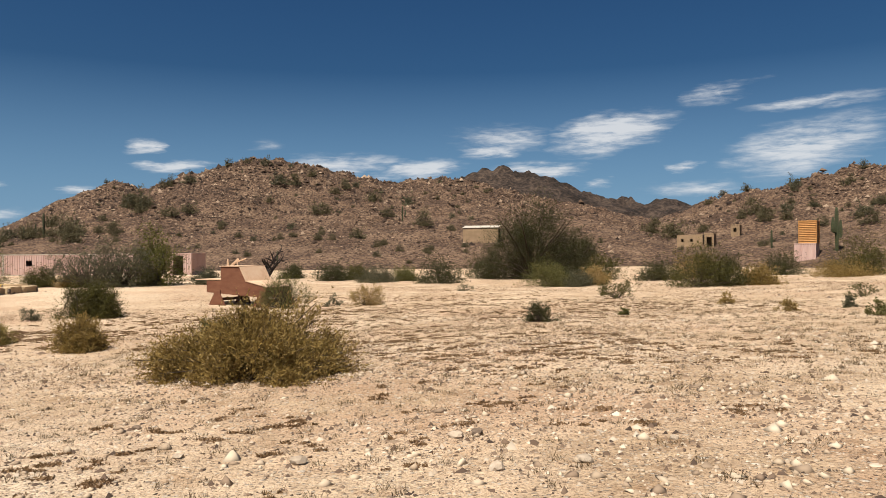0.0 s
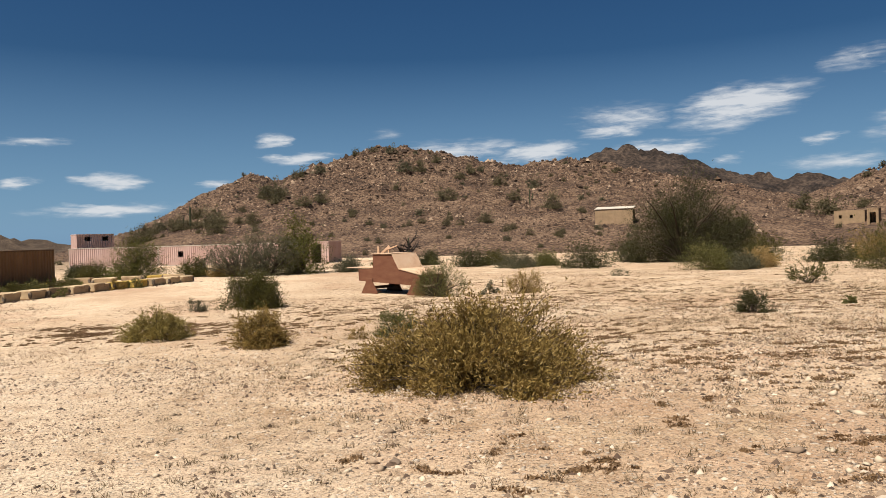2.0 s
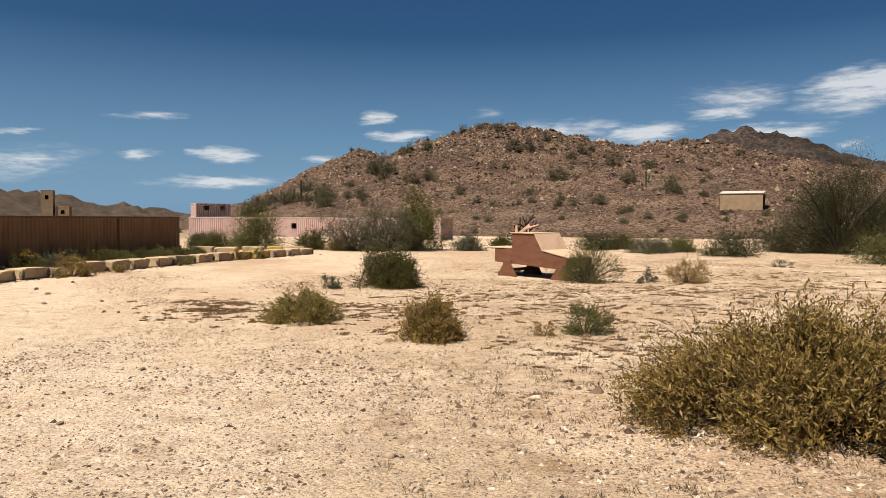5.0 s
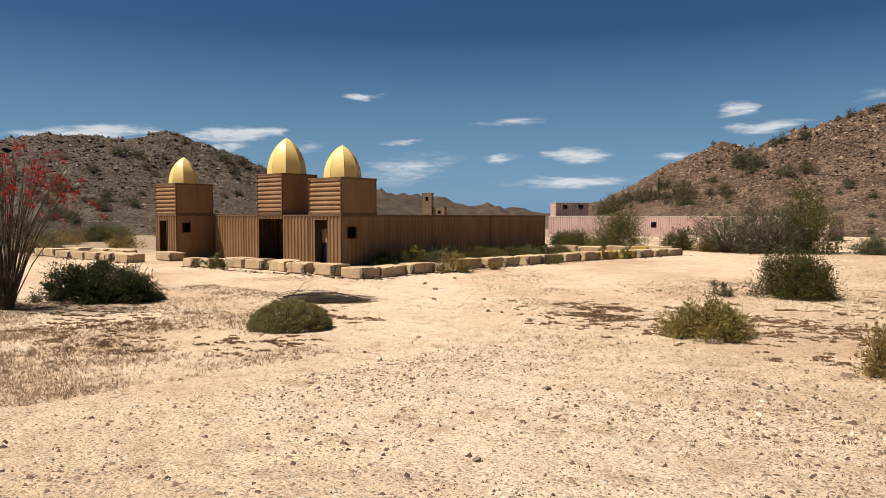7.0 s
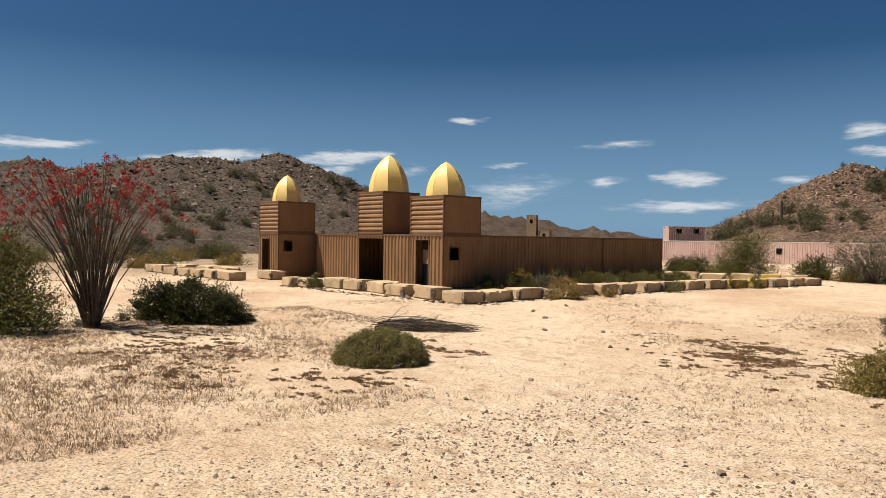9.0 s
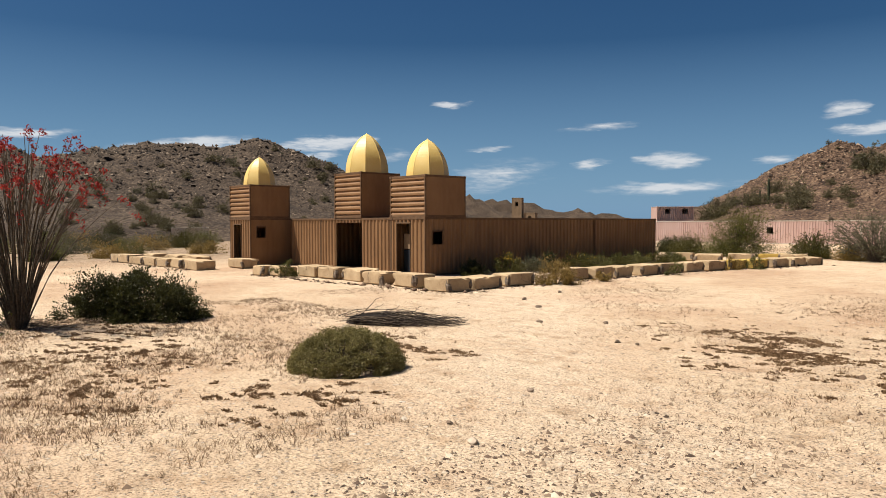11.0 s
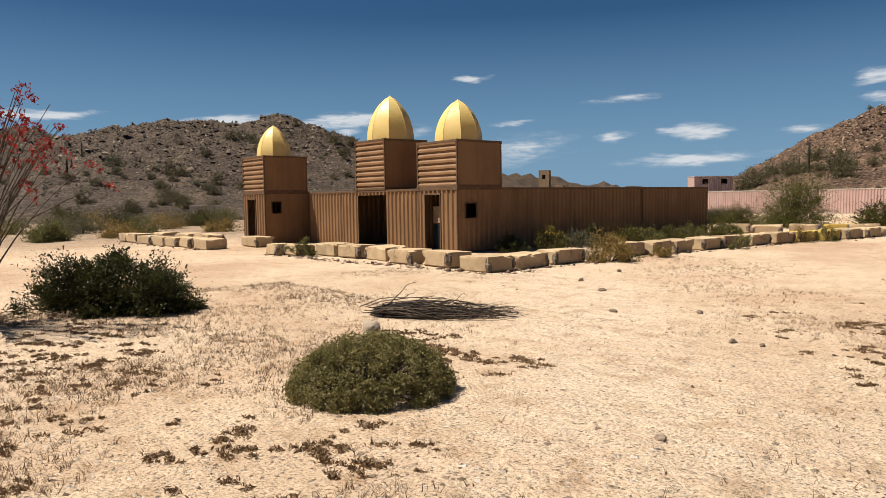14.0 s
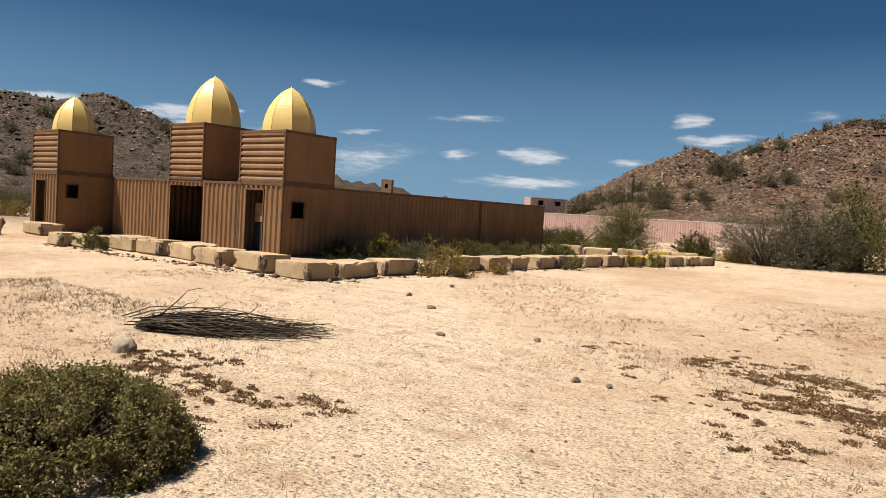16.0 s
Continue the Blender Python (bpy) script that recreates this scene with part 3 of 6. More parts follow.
def container(name, m, lx, ly, h, mat, label, front=(), right=(), left=(), back=(), group="", flat=(), roof=None, steel=None, depth=0.05, ribs="up", skip=()):
    """A steel box of lx by ly by h on its base corner: front at y=0, right at x=lx, left at x=0, back at y=ly. Openings per side
    as (u0, u1, z0, z1), u from the side's own left as one faces it. ribs: up, or across for a box set on its side."""
    ob = thing(name, m, label, "container", group)
    steel = steel or mat
    p = 0.07
    for side, length, mm, holes in (("front", lx, pose(0, 0.012, 0), front), ("right", ly, pose(lx - 0.012, 0, 0, 0, 0, 90), right),
                                    ("back", lx, pose(lx, ly - 0.012, 0, 0, 0, 180), back), ("left", ly, pose(0.012, ly, 0, 0, 0, -90), left)):
        if side in skip:
            continue
        d = 0.004 if side in flat else depth
        hs = [(a - p, b - p, c - 0.1, e - 0.1) for a, b, c, e in holes]
        if ribs == "across" and side not in flat:
            bm = sheet(h - 0.2, length - 2 * p, [(h - 0.2 - e, h - 0.2 - c, a, b) for a, b, c, e in hs], period=0.232, depth=depth, lands=(0.34, 0.46, 0.6))
            bm = shifted(bm, Matrix(((0, 0, 1, 0), (0, 1, 0, 0), (-1, 0, 0, h - 0.2), (0, 0, 0, 1))))
        else:
            bm = sheet(length - 2 * p, h - 0.2, hs, depth=d)
        part("wall_panel", shifted(bm, mm @ pose(p, 0, 0.1)), mat, ob)
    for x in (0, lx - p):
        for y in (0, ly - p):
            part("corner_post", box(x, x + p, y, y + p, 0.0, h, 0.008), steel, ob)
            for z in (0.0, h - 0.118):
                part("corner_casting", box(x - 0.012 if x == 0 else x - 0.06, x + 0.13 if x == 0 else x + p + 0.012, y - 0.012 if y == 0 else y - 0.06, y + 0.13 if y == 0 else y + p + 0.012, z - 0.004 if z == 0 else z, z + 0.122, 0.01), steel, ob)
    for z0, z1, nm in ((h - 0.10, h - 0.004, "top_rail"), (0.0, 0.10, "bottom_rail")):
        cuts = front if z0 < 1 else ()
        for y in (0.004, ly - 0.064):
            spans, a = [], p
            for c in sorted(cuts if y < 1 else ()):
                if c[2] <= 0.12:
                    spans.append((a, c[0]))
                    a = c[1]
            spans.append((a, lx - p))
            for s0, s1 in spans:
                part(nm, box(s0, s1, y, y + 0.06, z0, z1, 0.006), steel, ob)
        for x in (0.004, lx - 0.064):
            part(nm, box(x, x + 0.06, p, ly - p, z0, z1, 0.006), steel, ob)
    part("roof", box(0.05, lx - 0.05, 0.05, ly - 0.05, h - 0.07, h - 0.02, 0.01), roof or mat, ob)
    part("floor", box(0.07, lx - 0.07, 0.07, ly - 0.07, 0.03, 0.11), M_DARK, ob)
    return ob


def window_frame(parent, m, w, h, mat):
    for a in (box(-0.04, w + 0.04, -0.03, 0.03, -0.04, 0.0, 0.004), box(-0.04, w + 0.04, -0.03, 0.03, h, h + 0.04, 0.004),
              box(-0.04, 0.0, -0.028, 0.028, 0, h, 0.004), box(w, w + 0.04, -0.028, 0.028, 0, h, 0.004)):
        part("window_frame", shifted(a, m), mat, parent)


def dome(m, r, h, label, n=8):
    ob = thing("dome", m, label, "dome", "domes on the towers")
    rows = 14
    def rad(t):
        return r * (1 - t ** 2.15) ** 0.76
    for k in range(n):
        a0, a1 = 2 * math.pi * k / n, 2 * math.pi * (k + 1) / n
        bm = bmesh.new()
        last = None
        for i in range(rows + 1):
            t = i / rows
            q = max(rad(t), 0.015)
            vs = []
            for j in range(5):
                a = a0 + (a1 - a0) * j / 4
                flat = math.cos((a1 - a0) / 2) / math.cos(a - (a0 + a1) / 2)
                s = q * (flat * 0.92 + 0.08)
                vs.append(bm.verts.new((s * math.cos(a), s * math.sin(a), t * h)))
            if last:
                for j in range(4):
                    bm.faces.new((last[j], last[j + 1], vs[j + 1], vs[j]))
            last = vs
        part("dome_panel", bm, M_GOLD, ob)
        bm = bmesh.new()
        pts = [((max(rad(i / rows), 0.015) + 0.004) , i / rows * h) for i in range(rows + 1)]
        last = None
        for q, z in pts:
            c, s = math.cos(a0), math.sin(a0)
            vs = [bm.verts.new(((q + e) * c - o * s, (q + e) * s + o * c, z)) for e, o in ((-0.012, -0.012), (0.005, 0.0), (-0.012, 0.012))]
            if last:
                bm.faces.new((last[0], last[1], vs[1], vs[0]))
                bm.faces.new((last[1], last[2], vs[2], vs[1]))
            last = vs
        part("seam_rib", bm, M_GOLD, ob)
    bm = bmesh.new()
    bmesh.ops.create_cone(bm, cap_ends=True, segments=12, radius1=0.05, radius2=0.012, depth=0.07)
    part("finial", shifted(bm, pose(0, 0, h)), M_GOLD, ob)
    bm = bmesh.new()
    bmesh.ops.create_cone(bm, cap_ends=True, segments=n, radius1=r * 1.02, radius2=r * 1.02, depth=0.06)
    part("base_ring", shifted(bm, pose(0, 0, 0.0, 0, 0, 0)), M_GOLD, ob)
    return ob


# ---- the domed building, made of steel containers ----
Z0 = 0.0
tower_r = container("container", pose(-2.44, 0, Z0), 2.44, 12.15, 2.59, M_BROWN, "long tan-brown steel container with a doorway and window", front=[(0.44, 1.39, 0.0, 2.31)], right=[(0.43, 1.02, 1.40, 1.96)], group="containers of the domed building", steel=M_STEEL)
container("container", pose(-2.44, 12.2, Z0), 2.44, 6.06, 2.59, M_BROWN, "tan-brown steel container at the wall's far end", group="containers of the domed building", steel=M_STEEL)
container("container", pose(-8.43, 0.02, Z0), 5.96, 2.44, 2.59, M_BROWN, "tan-brown steel container with a wide open entrance", front=[(1.37, 3.63, 0.0, 2.36)], group="containers of the domed building", steel=M_STEEL)
container("container", pose(-11.44, 0.02, Z0), 2.99, 2.44, 2.59, M_BROWN, "short tan-brown ribbed steel container", group="containers of the domed building", steel=M_STEEL)
tower_l = container("container", pose(-14.44, -2.15, Z0), 2.44, 6.06, 2.62, M_BROWN, "tan-brown steel container with a door and small window", front=[(0.50, 1.35, 0.0, 2.25)], right=[(0.40, 0.90, 1.57, 2.12)], group="containers of the domed building", flat=("right",), steel=M_STEEL)
for tower, y0, x0, w in ((tower_r, 0.43, 2.44, 0.59), (tower_l, 0.40, 2.44, 0.50)):
    window_frame(tower, pose(x0 - 0.01, y0, 1.40 if w > 0.55 else 1.57, 0, 0, 90), w, 0.56, M_STEEL)
for tower, u0, u1, zt in ((tower_r, 0.44, 1.39, 2.31), (tower_l, 0.50, 1.35, 2.25)):
    leaf = part("door", box(u0 + 0.02, u1 - 0.02, 0.42, 0.46, 0.12, 1.12, 0.006), M_DOOR, tower, "dark blue-grey lower door leaf")
    part("door_frame", box(u0 - 0.05, u0, -0.01, 0.1, 0.0, zt, 0.006), M_STEEL, tower)
    part("door_frame", box(u1, u1 + 0.05, -0.01, 0.1, 0.0, zt, 0.006), M_STEEL, tower)
    part("lintel", box(u0 - 0.05, u1 + 0.05, -0.012, 0.1, zt, zt + 0.06, 0.006), M_STEEL, tower)
    # added panel: its tan stands in for a sunlit wall beyond the doorway
    part("door_view_panel", box(u0 + 0.02, u0 + 0.66, 0.41, 0.44, 1.16, 1.85, 0.006), M_TAN, tower, "tan panel added for the sunlit wall seen through the door")
container("tower_box", pose(-2.50, 0, 2.59), 2.52, 2.42, 1.86, M_BROWN, "tan-brown steel box with horizontal ribs under a dome", flat=("right", "left"), group="tower boxes", steel=M_STEEL, ribs="across", depth=0.06)
container("tower_box", pose(-7.10, 0.0, 2.59), 2.33, 2.40, 2.24, M_BROWN, "taller tan-brown ribbed steel box over the entrance", flat=("right", "left"), group="tower boxes", steel=M_STEEL, ribs="across", depth=0.06)
container("tower_box", pose(-14.44, -2.15, 2.62), 2.44, 2.42, 1.82, M_BROWN, "tan-brown ribbed steel box on the outer tower", flat=("right", "left"), group="tower boxes", steel=M_STEEL, ribs="across", depth=0.06)
dome(pose(-1.24, 1.21, 4.43, 0, 0, 9), 0.97, 1.72, "yellow painted onion dome of ribbed panels")
dome(pose(-5.93, 1.20, 4.81, 0, 0, 5), 1.07, 2.04, "large yellow painted onion dome over the entrance")
dome(pose(-13.22, -0.94, 4.42, 0, 0, 14), 0.86, 1.62, "small yellow painted onion dome on the outer tower")


def tube(path, r0, r1, sides=5):
    """Rings of a tapered bent tube: verts, quads."""
    path = np.asarray(path, float)
    n = len(path)
    t = np.gradient(path, axis=0)
    t /= np.linalg.norm(t, axis=1)[:, None] + 1e-9
    ref = np.where(np.abs(t[:, 2:3]) > 0.9, np.array([[1.0, 0, 0]]), np.array([[0, 0, 1.0]]))
    a = np.cross(t, ref)
    a /= np.linalg.norm(a, axis=1)[:, None] + 1e-9
    b = np.cross(t, a)
    ang = np.arange(sides) * 2 * math.pi / sides
    r = np.linspace(r0, r1, n)[:, None, None]
    co = path[:, None, :] + r * (np.cos(ang)[None, :, None] * a[:, None, :] + np.sin(ang)[None, :, None] * b[:, None, :])
    faces = [(i * sides + k, i * sides + (k + 1) % sides, (i + 1) * sides + (k + 1) % sides, (i + 1) * sides + k) for i in range(n - 1) for k in range(sides)]
    return co.reshape(-1, 3), np.array(faces)


# ---- concrete blocks ----
def block(x, y, turn, size=(1.5, 0.78, 0.6), mat=None, seed=0, label="chipped tan concrete block lying on the sand"):
    """A cast block with broken corners, a lifting slot and a dark broken end."""
    rnd = random.Random(seed)
    lx, ly, lz = (s * rnd.uniform(0.94, 1.05) for s in size)
    ob = thing("concrete_block", pose(x, y, at_ground(x, y) - 0.015, rnd.uniform(-1.5, 1.5), rnd.uniform(-1.5, 1.5), turn), label, "concrete block", "blocks round the domed building")
    bm = box(-lx / 2, lx / 2, -ly / 2, ly / 2, 0.0, lz)
    bmesh.ops.subdivide_edges(bm, edges=bm.edges[:], cuts=6, use_grid_fill=True)
    for v in bm.verts:
        edge = (abs(abs(v.co.x) - lx / 2) < 0.01) + (abs(abs(v.co.y) - ly / 2) < 0.01) + (abs(v.co.z - lz) < 0.01)
        wob = noise.noise(Vector((v.co.x * 2.3 + seed * 7.1, v.co.y * 2.3, v.co.z * 2.3)))
        bite = 0.0
        if edge >= 2:
            bite = 0.008 + max(0.0, wob - 0.18) * 0.34
        if edge == 3:
            bite += rnd.random() ** 3 * 0.16
        v.co.x *= 1 - bite / lx * 2 + wob * 0.008
        v.co.y *= 1 - bite / ly * 2 + wob * 0.008
        v.co.z -= bite * 0.6 if v.co.z > lz * 0.5 else 0.0
        if v.co.z < 0.02:
            v.co.x *= 0.91
            v.co.y *= 0.80
    part("block_body", bm, mat or M_CONC, ob)
    for q in range(rnd.choice((1, 2, 2, 3))):
        sx, sy = rnd.choice((-1, 1)), rnd.choice((-1, -1, 1))
        bm = bmesh.new()
        bmesh.ops.create_icosphere(bm, subdivisions=2, radius=1.0)
        for v in bm.verts:
            v.co *= 1 + 0.55 * noise.noise(v.co * 2.1 + Vector((seed * 3.3, q, 0)))
            v.co = Vector((v.co.x * rnd.uniform(0.09, 0.13), v.co.y * 0.095, v.co.z * rnd.uniform(0.16, 0.24)))
        part("broken_patch", shifted(bm, pose(sx * (lx / 2 - 0.062), sy * (ly / 2 - 0.058), lz * rnd.uniform(0.35, 0.6), rnd.uniform(-15, 15), rnd.uniform(-15, 15), 0)), M_BROKEN, ob, "dark crumbled concrete with exposed aggregate")
    if rnd.random() < 0.75:
        # a crack that runs down the face
        u = rnd.uniform(-0.35, 0.35) * lx
        pts = [(u + 0.05 * k * rnd.uniform(-1, 1.4), -ly / 2 + 0.004, lz * (0.98 - 0.14 * k)) for k in range(6)]
        c, f = tube(pts, 0.014, 0.007, 4)
        o = raw_object("crack", c, f, M_BROKEN)
        o.parent = ob
    return ob


n_block = 0
# front row, from the outer tower to the near corner
for x, y in ((-5.6, -5.1), (-4.7, -4.75)):
    block(x + 0.2, y + 0.35, 2, (0.88, 0.85, 0.45), seed=(n_block := n_block + 1))
for x, y in ((-3.2, -3.9), (-1.5, -3.95), (0.2, -3.85), (2.05, -4.2), (3.75, -4.1), (5.55, -4.05)):
    block(x, y + 0.35, random.uniform(-9, 3), (1.40, 0.98, 0.50), seed=(n_block := n_block + 1))
# side row, along the long wall
for x, y in ((5.72, -2.35), (5.65, -0.55), (5.6, 2.85), (5.85, 4.35), (5.7, 5.95), (5.85, 7.7), (6.1, 9.2), (6.3, 10.8), (6.5, 12.5), (6.75, 14.2), (7.05, 15.9), (7.35, 17.6), (7.6, 19.2), (7.85, 20.7)):
    yellow = 13 < y < 17
    block(x, y, 90 + random.uniform(-5, 5) - 8 * (y > 8), (1.40, 0.9, 0.47), M_CONCYEL if yellow else None, seed=(n_block := n_block + 1), label="yellow painted chipped concrete block on the sand" if yellow else "chipped tan concrete block lying on the sand")
# the row across the far end of the wall
for x, y, yl in ((0.9, 19.6, 0), (2.5, 20.0, 0), (4.0, 21.0, 0), (5.3, 22.2, 1), (6.6, 21.9, 0)):
    block(x, y, 20, (1.45, 0.9, 0.5), M_CONCYEL if yl else None, seed=(n_block := n_block + 1), label="yellow painted chipped concrete block on the sand" if yl else "chipped tan concrete block lying on the sand")
# the row round the outer tower
for x, y in ((-22.0, -5.6), (-20.1, -5.7), (-18.3, -5.6), (-16.5, -5.5), (-14.6, -5.5), (-12.9, -5.4), (-11.0, -5.4), (-20.5, -4.1), (-18.2, -3.6), (-16.3, -3.3), (-10.9, -3.1), (-15.5, 1.6), (-16.8, 3.0)):
    block(x, y, random.uniform(-6, 6) + (70 if y > 0 else 0), (1.6, 0.98, 0.48), seed=(n_block := n_block + 1))

# ---- pink containers beyond ----
for k, (x0, w) in enumerate(((-26.7, 12.19), (-14.5, 12.19), (-2.3, 6.06))):
    wins = [(11.2, 11.85, 1.15, 1.85)] if k == 0 else [(2.6, 3.3, 1.15, 1.85)] if k == 1 else []
    container("container", pose(x0, 60, 0.0), w - 0.05, 2.44, 2.59, M_PINK, "long pink painted steel container with small square windows", front=wins, group="pink containers", roof=M_PALEROOF, steel=M_PALEROOF)
container("container", pose(6.5, 55.5, 0.0), 2.44, 6.06, 2.59, M_PINK, "pink steel container with an open dark end", front=[(0.3, 1.5, 0.0, 2.3)], group="pink containers", roof=M_PALEROOF)
container("tower_box", pose(-27.3, 62.7, 2.59, 0, 0, 50), 4.8, 2.44, 1.9, M_PINK, "pink steel box with two dark windows above the row", front=[(1.0, 1.75, 0.95, 1.55), (3.3, 4.05, 0.95, 1.55)], group="pink containers", roof=M_PALEROOF)

container("container", pose(-27.3, 62.7, 0.0, 0, 0, 50), 4.8, 2.44, 2.585, M_PINK, "pink steel container carrying a second box", group="pink containers", roof=M_PALEROOF)

# ---- things on the far slopes ----
def lid_cabin():
    z = land_height(46.5, 91.3) - 0.1
    ob = container("cabin", pose(43.6, 91.6, z, 0, 0, -17), 6.0, 2.44, 2.5, M_TAN, "tan container cabin with a raised white roof flap", right=[(0.3, 2.1, 0.15, 2.3)], roof=M_PALEROOF, depth=0.012)
    bm = box(-0.1, 6.1, -0.1, 2.5, 0, 0.06, 0.01)
    part("roof_flap", shifted(bm, pose(0, 0.0, 2.55, 9, 0, 0)), M_PALEROOF, ob, "bleached white raised roof flap")
    for x in (0.3, 1.6, 2.9, 4.2, 5.6):
        part("roof_prop", box(x, x + 0.06, 2.2, 2.26, 2.49, 2.90), M_TAN, ob)
    for x in (0.2, 2.8, 5.3):
        part("footing", box(x, x + 0.3, 0.2, 2.2, -1.2, 0.028, 0.02), M_ROCK, ob)
    return ob


lid_cabin()
pt = container("container", pose(85.0, 62.9, 0.7, 0, 0, -40), 2.6, 2.44, 2.45, M_PINK, "pale pink container under an orange one", right=[(0.5, 0.9, 0.2, 2.2), (1.4, 1.8, 0.2, 2.2)], roof=M_PALEROOF)
container("tower_box", pose(85.4, 62.6, 3.15, 0, 0, -40), 2.2, 2.3, 3.0, M_ORANGE, "orange steel box with horizontal ribs stacked on a pink one", ribs="across", depth=0.09)
container("cabin", pose(79.3, 88.8, land_height(81, 87) - 0.2, 0, 0, -38), 4.2, 2.2, 2.3, M_TAN, "small tan plastered block house on the slope", front=[(0.7, 1.1, 1.1, 1.6), (2.2, 2.6, 1.1, 1.6)], depth=0.006)
container("cabin", pose(82.2, 84.6, land_height(82.5, 84.5) - 0.2, 0, 0, -38), 1.5, 1.6, 2.6, M_TAN, "narrow tan block house with a dark doorway", front=[(0.35, 1.15, 0.0, 2.0)])
container("tower_box", pose(88.4, 88.4, land_height(88.8, 88.6) - 0.1, 0, 0, -38), 1.4, 1.4, 2.2, M_TAN, "small tan steel box on the slope", front=[(0.4, 0.9, 1.0, 1.6)])
tw = container("watch_tower", pose(-74.9, 86.6, 1.6, 0, 0, 30), 2.0, 2.0, 5.9, M_TAN, "slim tan watch tower with a small window", front=[(0.7, 1.3, 4.2, 5.0)], depth=0.006)
container("cabin", pose(-72.9, 88.1, 1.5, 0, 0, 30), 2.2, 2.4, 3.0, M_TAN, "tan block house beside the slim tower", front=[(0.8, 1.4, 1.6, 2.3)], depth=0.006)

container("cabin", pose(-63.8, 13.6, land_height(-63, 16) - 0.15, 0, 0, 66), 4.4, 2.4, 2.0, M_PALEROOF, "pale low container at the foot of the grey hill", front=[(1.0, 1.5, 0.9, 1.4)], depth=0.02)


# ---- the plywood mock pickup ----
def pickup(m):
    ob = thing("mock_pickup", m, "salmon-painted plywood mock-up of a pickup truck on trestle feet", "mock vehicle")
    W = 0.8
    side = [(-1.9, 0.60), (-1.9, 1.18), (-0.87, 1.20), (-0.87, 1.87), (0.38, 1.87), (0.82, 1.17), (2.18, 0.92), (2.18, 0.42)]
    for y in (-W, W - 0.04):
        bm = bmesh.new()
        vs = [[bm.verts.new((x, y + o, z)) for x, z in side] for o in (0.0, 0.04)]
        bm.faces.new(vs[0])
        bm.faces.new(vs[1][::-1])
        for i in range(len(side)):
            j = (i + 1) % len(side)
            bm.faces.new((vs[0][i], vs[1][i], vs[1][j], vs[0][j]))
        bmesh.ops.recalc_face_normals(bm, faces=bm.faces)
        part("side_panel", bm, M_PLY, ob)
    def plank(name, a, b, w, t=0.035, label=""):
        (xa, za), (xb, zb) = a, b
        n = Vector((-(zb - za), 0, xb - xa)).normalized() * t
        bm = bmesh.new()
        q = [Vector((xa, 0, za)), Vector((xb, 0, zb)), Vector((xb, 0, zb)) + n, Vector((xa, 0, za)) + n]
        vs = [[bm.verts.new(p + Vector((0, y, 0))) for p in q] for y in (-w, w)]
        bm.faces.new(vs[0])
        bm.faces.new(vs[1][::-1])
        for i in range(4):
            j = (i + 1) % 4
            bm.faces.new((vs[0][i], vs[1][i], vs[1][j], vs[0][j]))
        bmesh.ops.recalc_face_normals(bm, faces=bm.faces)
        return part(name, bm, M_PLYTOP, ob, label)
    # upward boards get the lighter tone, so sunlight is painted into their colour
    plank("roof", (-0.93, 1.872), (0.43, 1.872), W + 0.05, label="top board in a painted sunlit tone")
    plank("windscreen", (0.40, 1.86), (0.83, 1.175), W + 0.012, label="top board in a painted sunlit tone")
    plank("bonnet", (0.83, 1.172), (2.24, 0.915), W + 0.03, label="top board in a painted sunlit tone")
    plank("bed_board", (-2.72, 1.205), (-0.89, 1.21), W + 0.02, label="top board in a painted sunlit tone")
    part("nose_panel", box(2.142, 2.178, -W + 0.045, W - 0.045, 0.44, 0.905), M_PLY, ob)
    part("cab_back", box(-0.868, -0.83, -W + 0.045, W - 0.045, 0.62, 1.868), M_PLY, ob)
    part("tail_panel", box(-1.898, -1.86, -W + 0.045, W - 0.045, 0.62, 1.16), M_PLY, ob)
    part("floor_board", box(-1.855, 2.135, -W + 0.045, W - 0.045, 0.62, 0.65), M_PLY, ob)
    for x in (-1.12, 1.93):
        for y in (-W - 0.045, W + 0.005):
            bm = bmesh.new()
            prof = [(-0.62, -0.05), (0.62, -0.05), (0.24, 0.52), (0.22, 0.72), (-0.22, 0.72), (-0.24, 0.52)]
            vs = [[bm.verts.new((x + a, y + o, z)) for a, z in prof] for o in (0, 0.04)]
            bm.faces.new(vs[0])
            bm.faces.new(vs[1][::-1])
            for i in range(6):
                j = (i + 1) % 6
                bm.faces.new((vs[0][i], vs[1][i], vs[1][j], vs[0][j]))
            bmesh.ops.recalc_face_normals(bm, faces=bm.faces)
            part("trestle_foot", bm, M_PLY, ob)
        part("cross_brace", box(x - 0.03, x + 0.03, -W + 0.05, W - 0.05, 0.2, 0.34), M_PLY, ob)
    # mock gun on the bed: an upright board with a fork, and a barrel
    bm = bmesh.new()
    prof = [(-0.16, 1.24), (0.02, 1.24), (0.05, 1.62), (0.0, 1.75), (-0.07, 2.22), (-0.15, 2.22), (-0.2, 1.75)]
    vs = [[bm.verts.new((-1.62 + a, o, z)) for a, z in prof] for o in (0.38, 0.42)]
    bm.faces.new(vs[0])
    bm.faces.new(vs[1][::-1])
    for i in range(len(prof)):
        j = (i + 1) % len(prof)
        bm.faces.new((vs[0][i], vs[1][i], vs[1][j], vs[0][j]))
    bmesh.ops.recalc_face_normals(bm, faces=bm.faces)
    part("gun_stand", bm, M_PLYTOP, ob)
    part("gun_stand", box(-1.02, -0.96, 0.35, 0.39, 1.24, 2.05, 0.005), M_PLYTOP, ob)
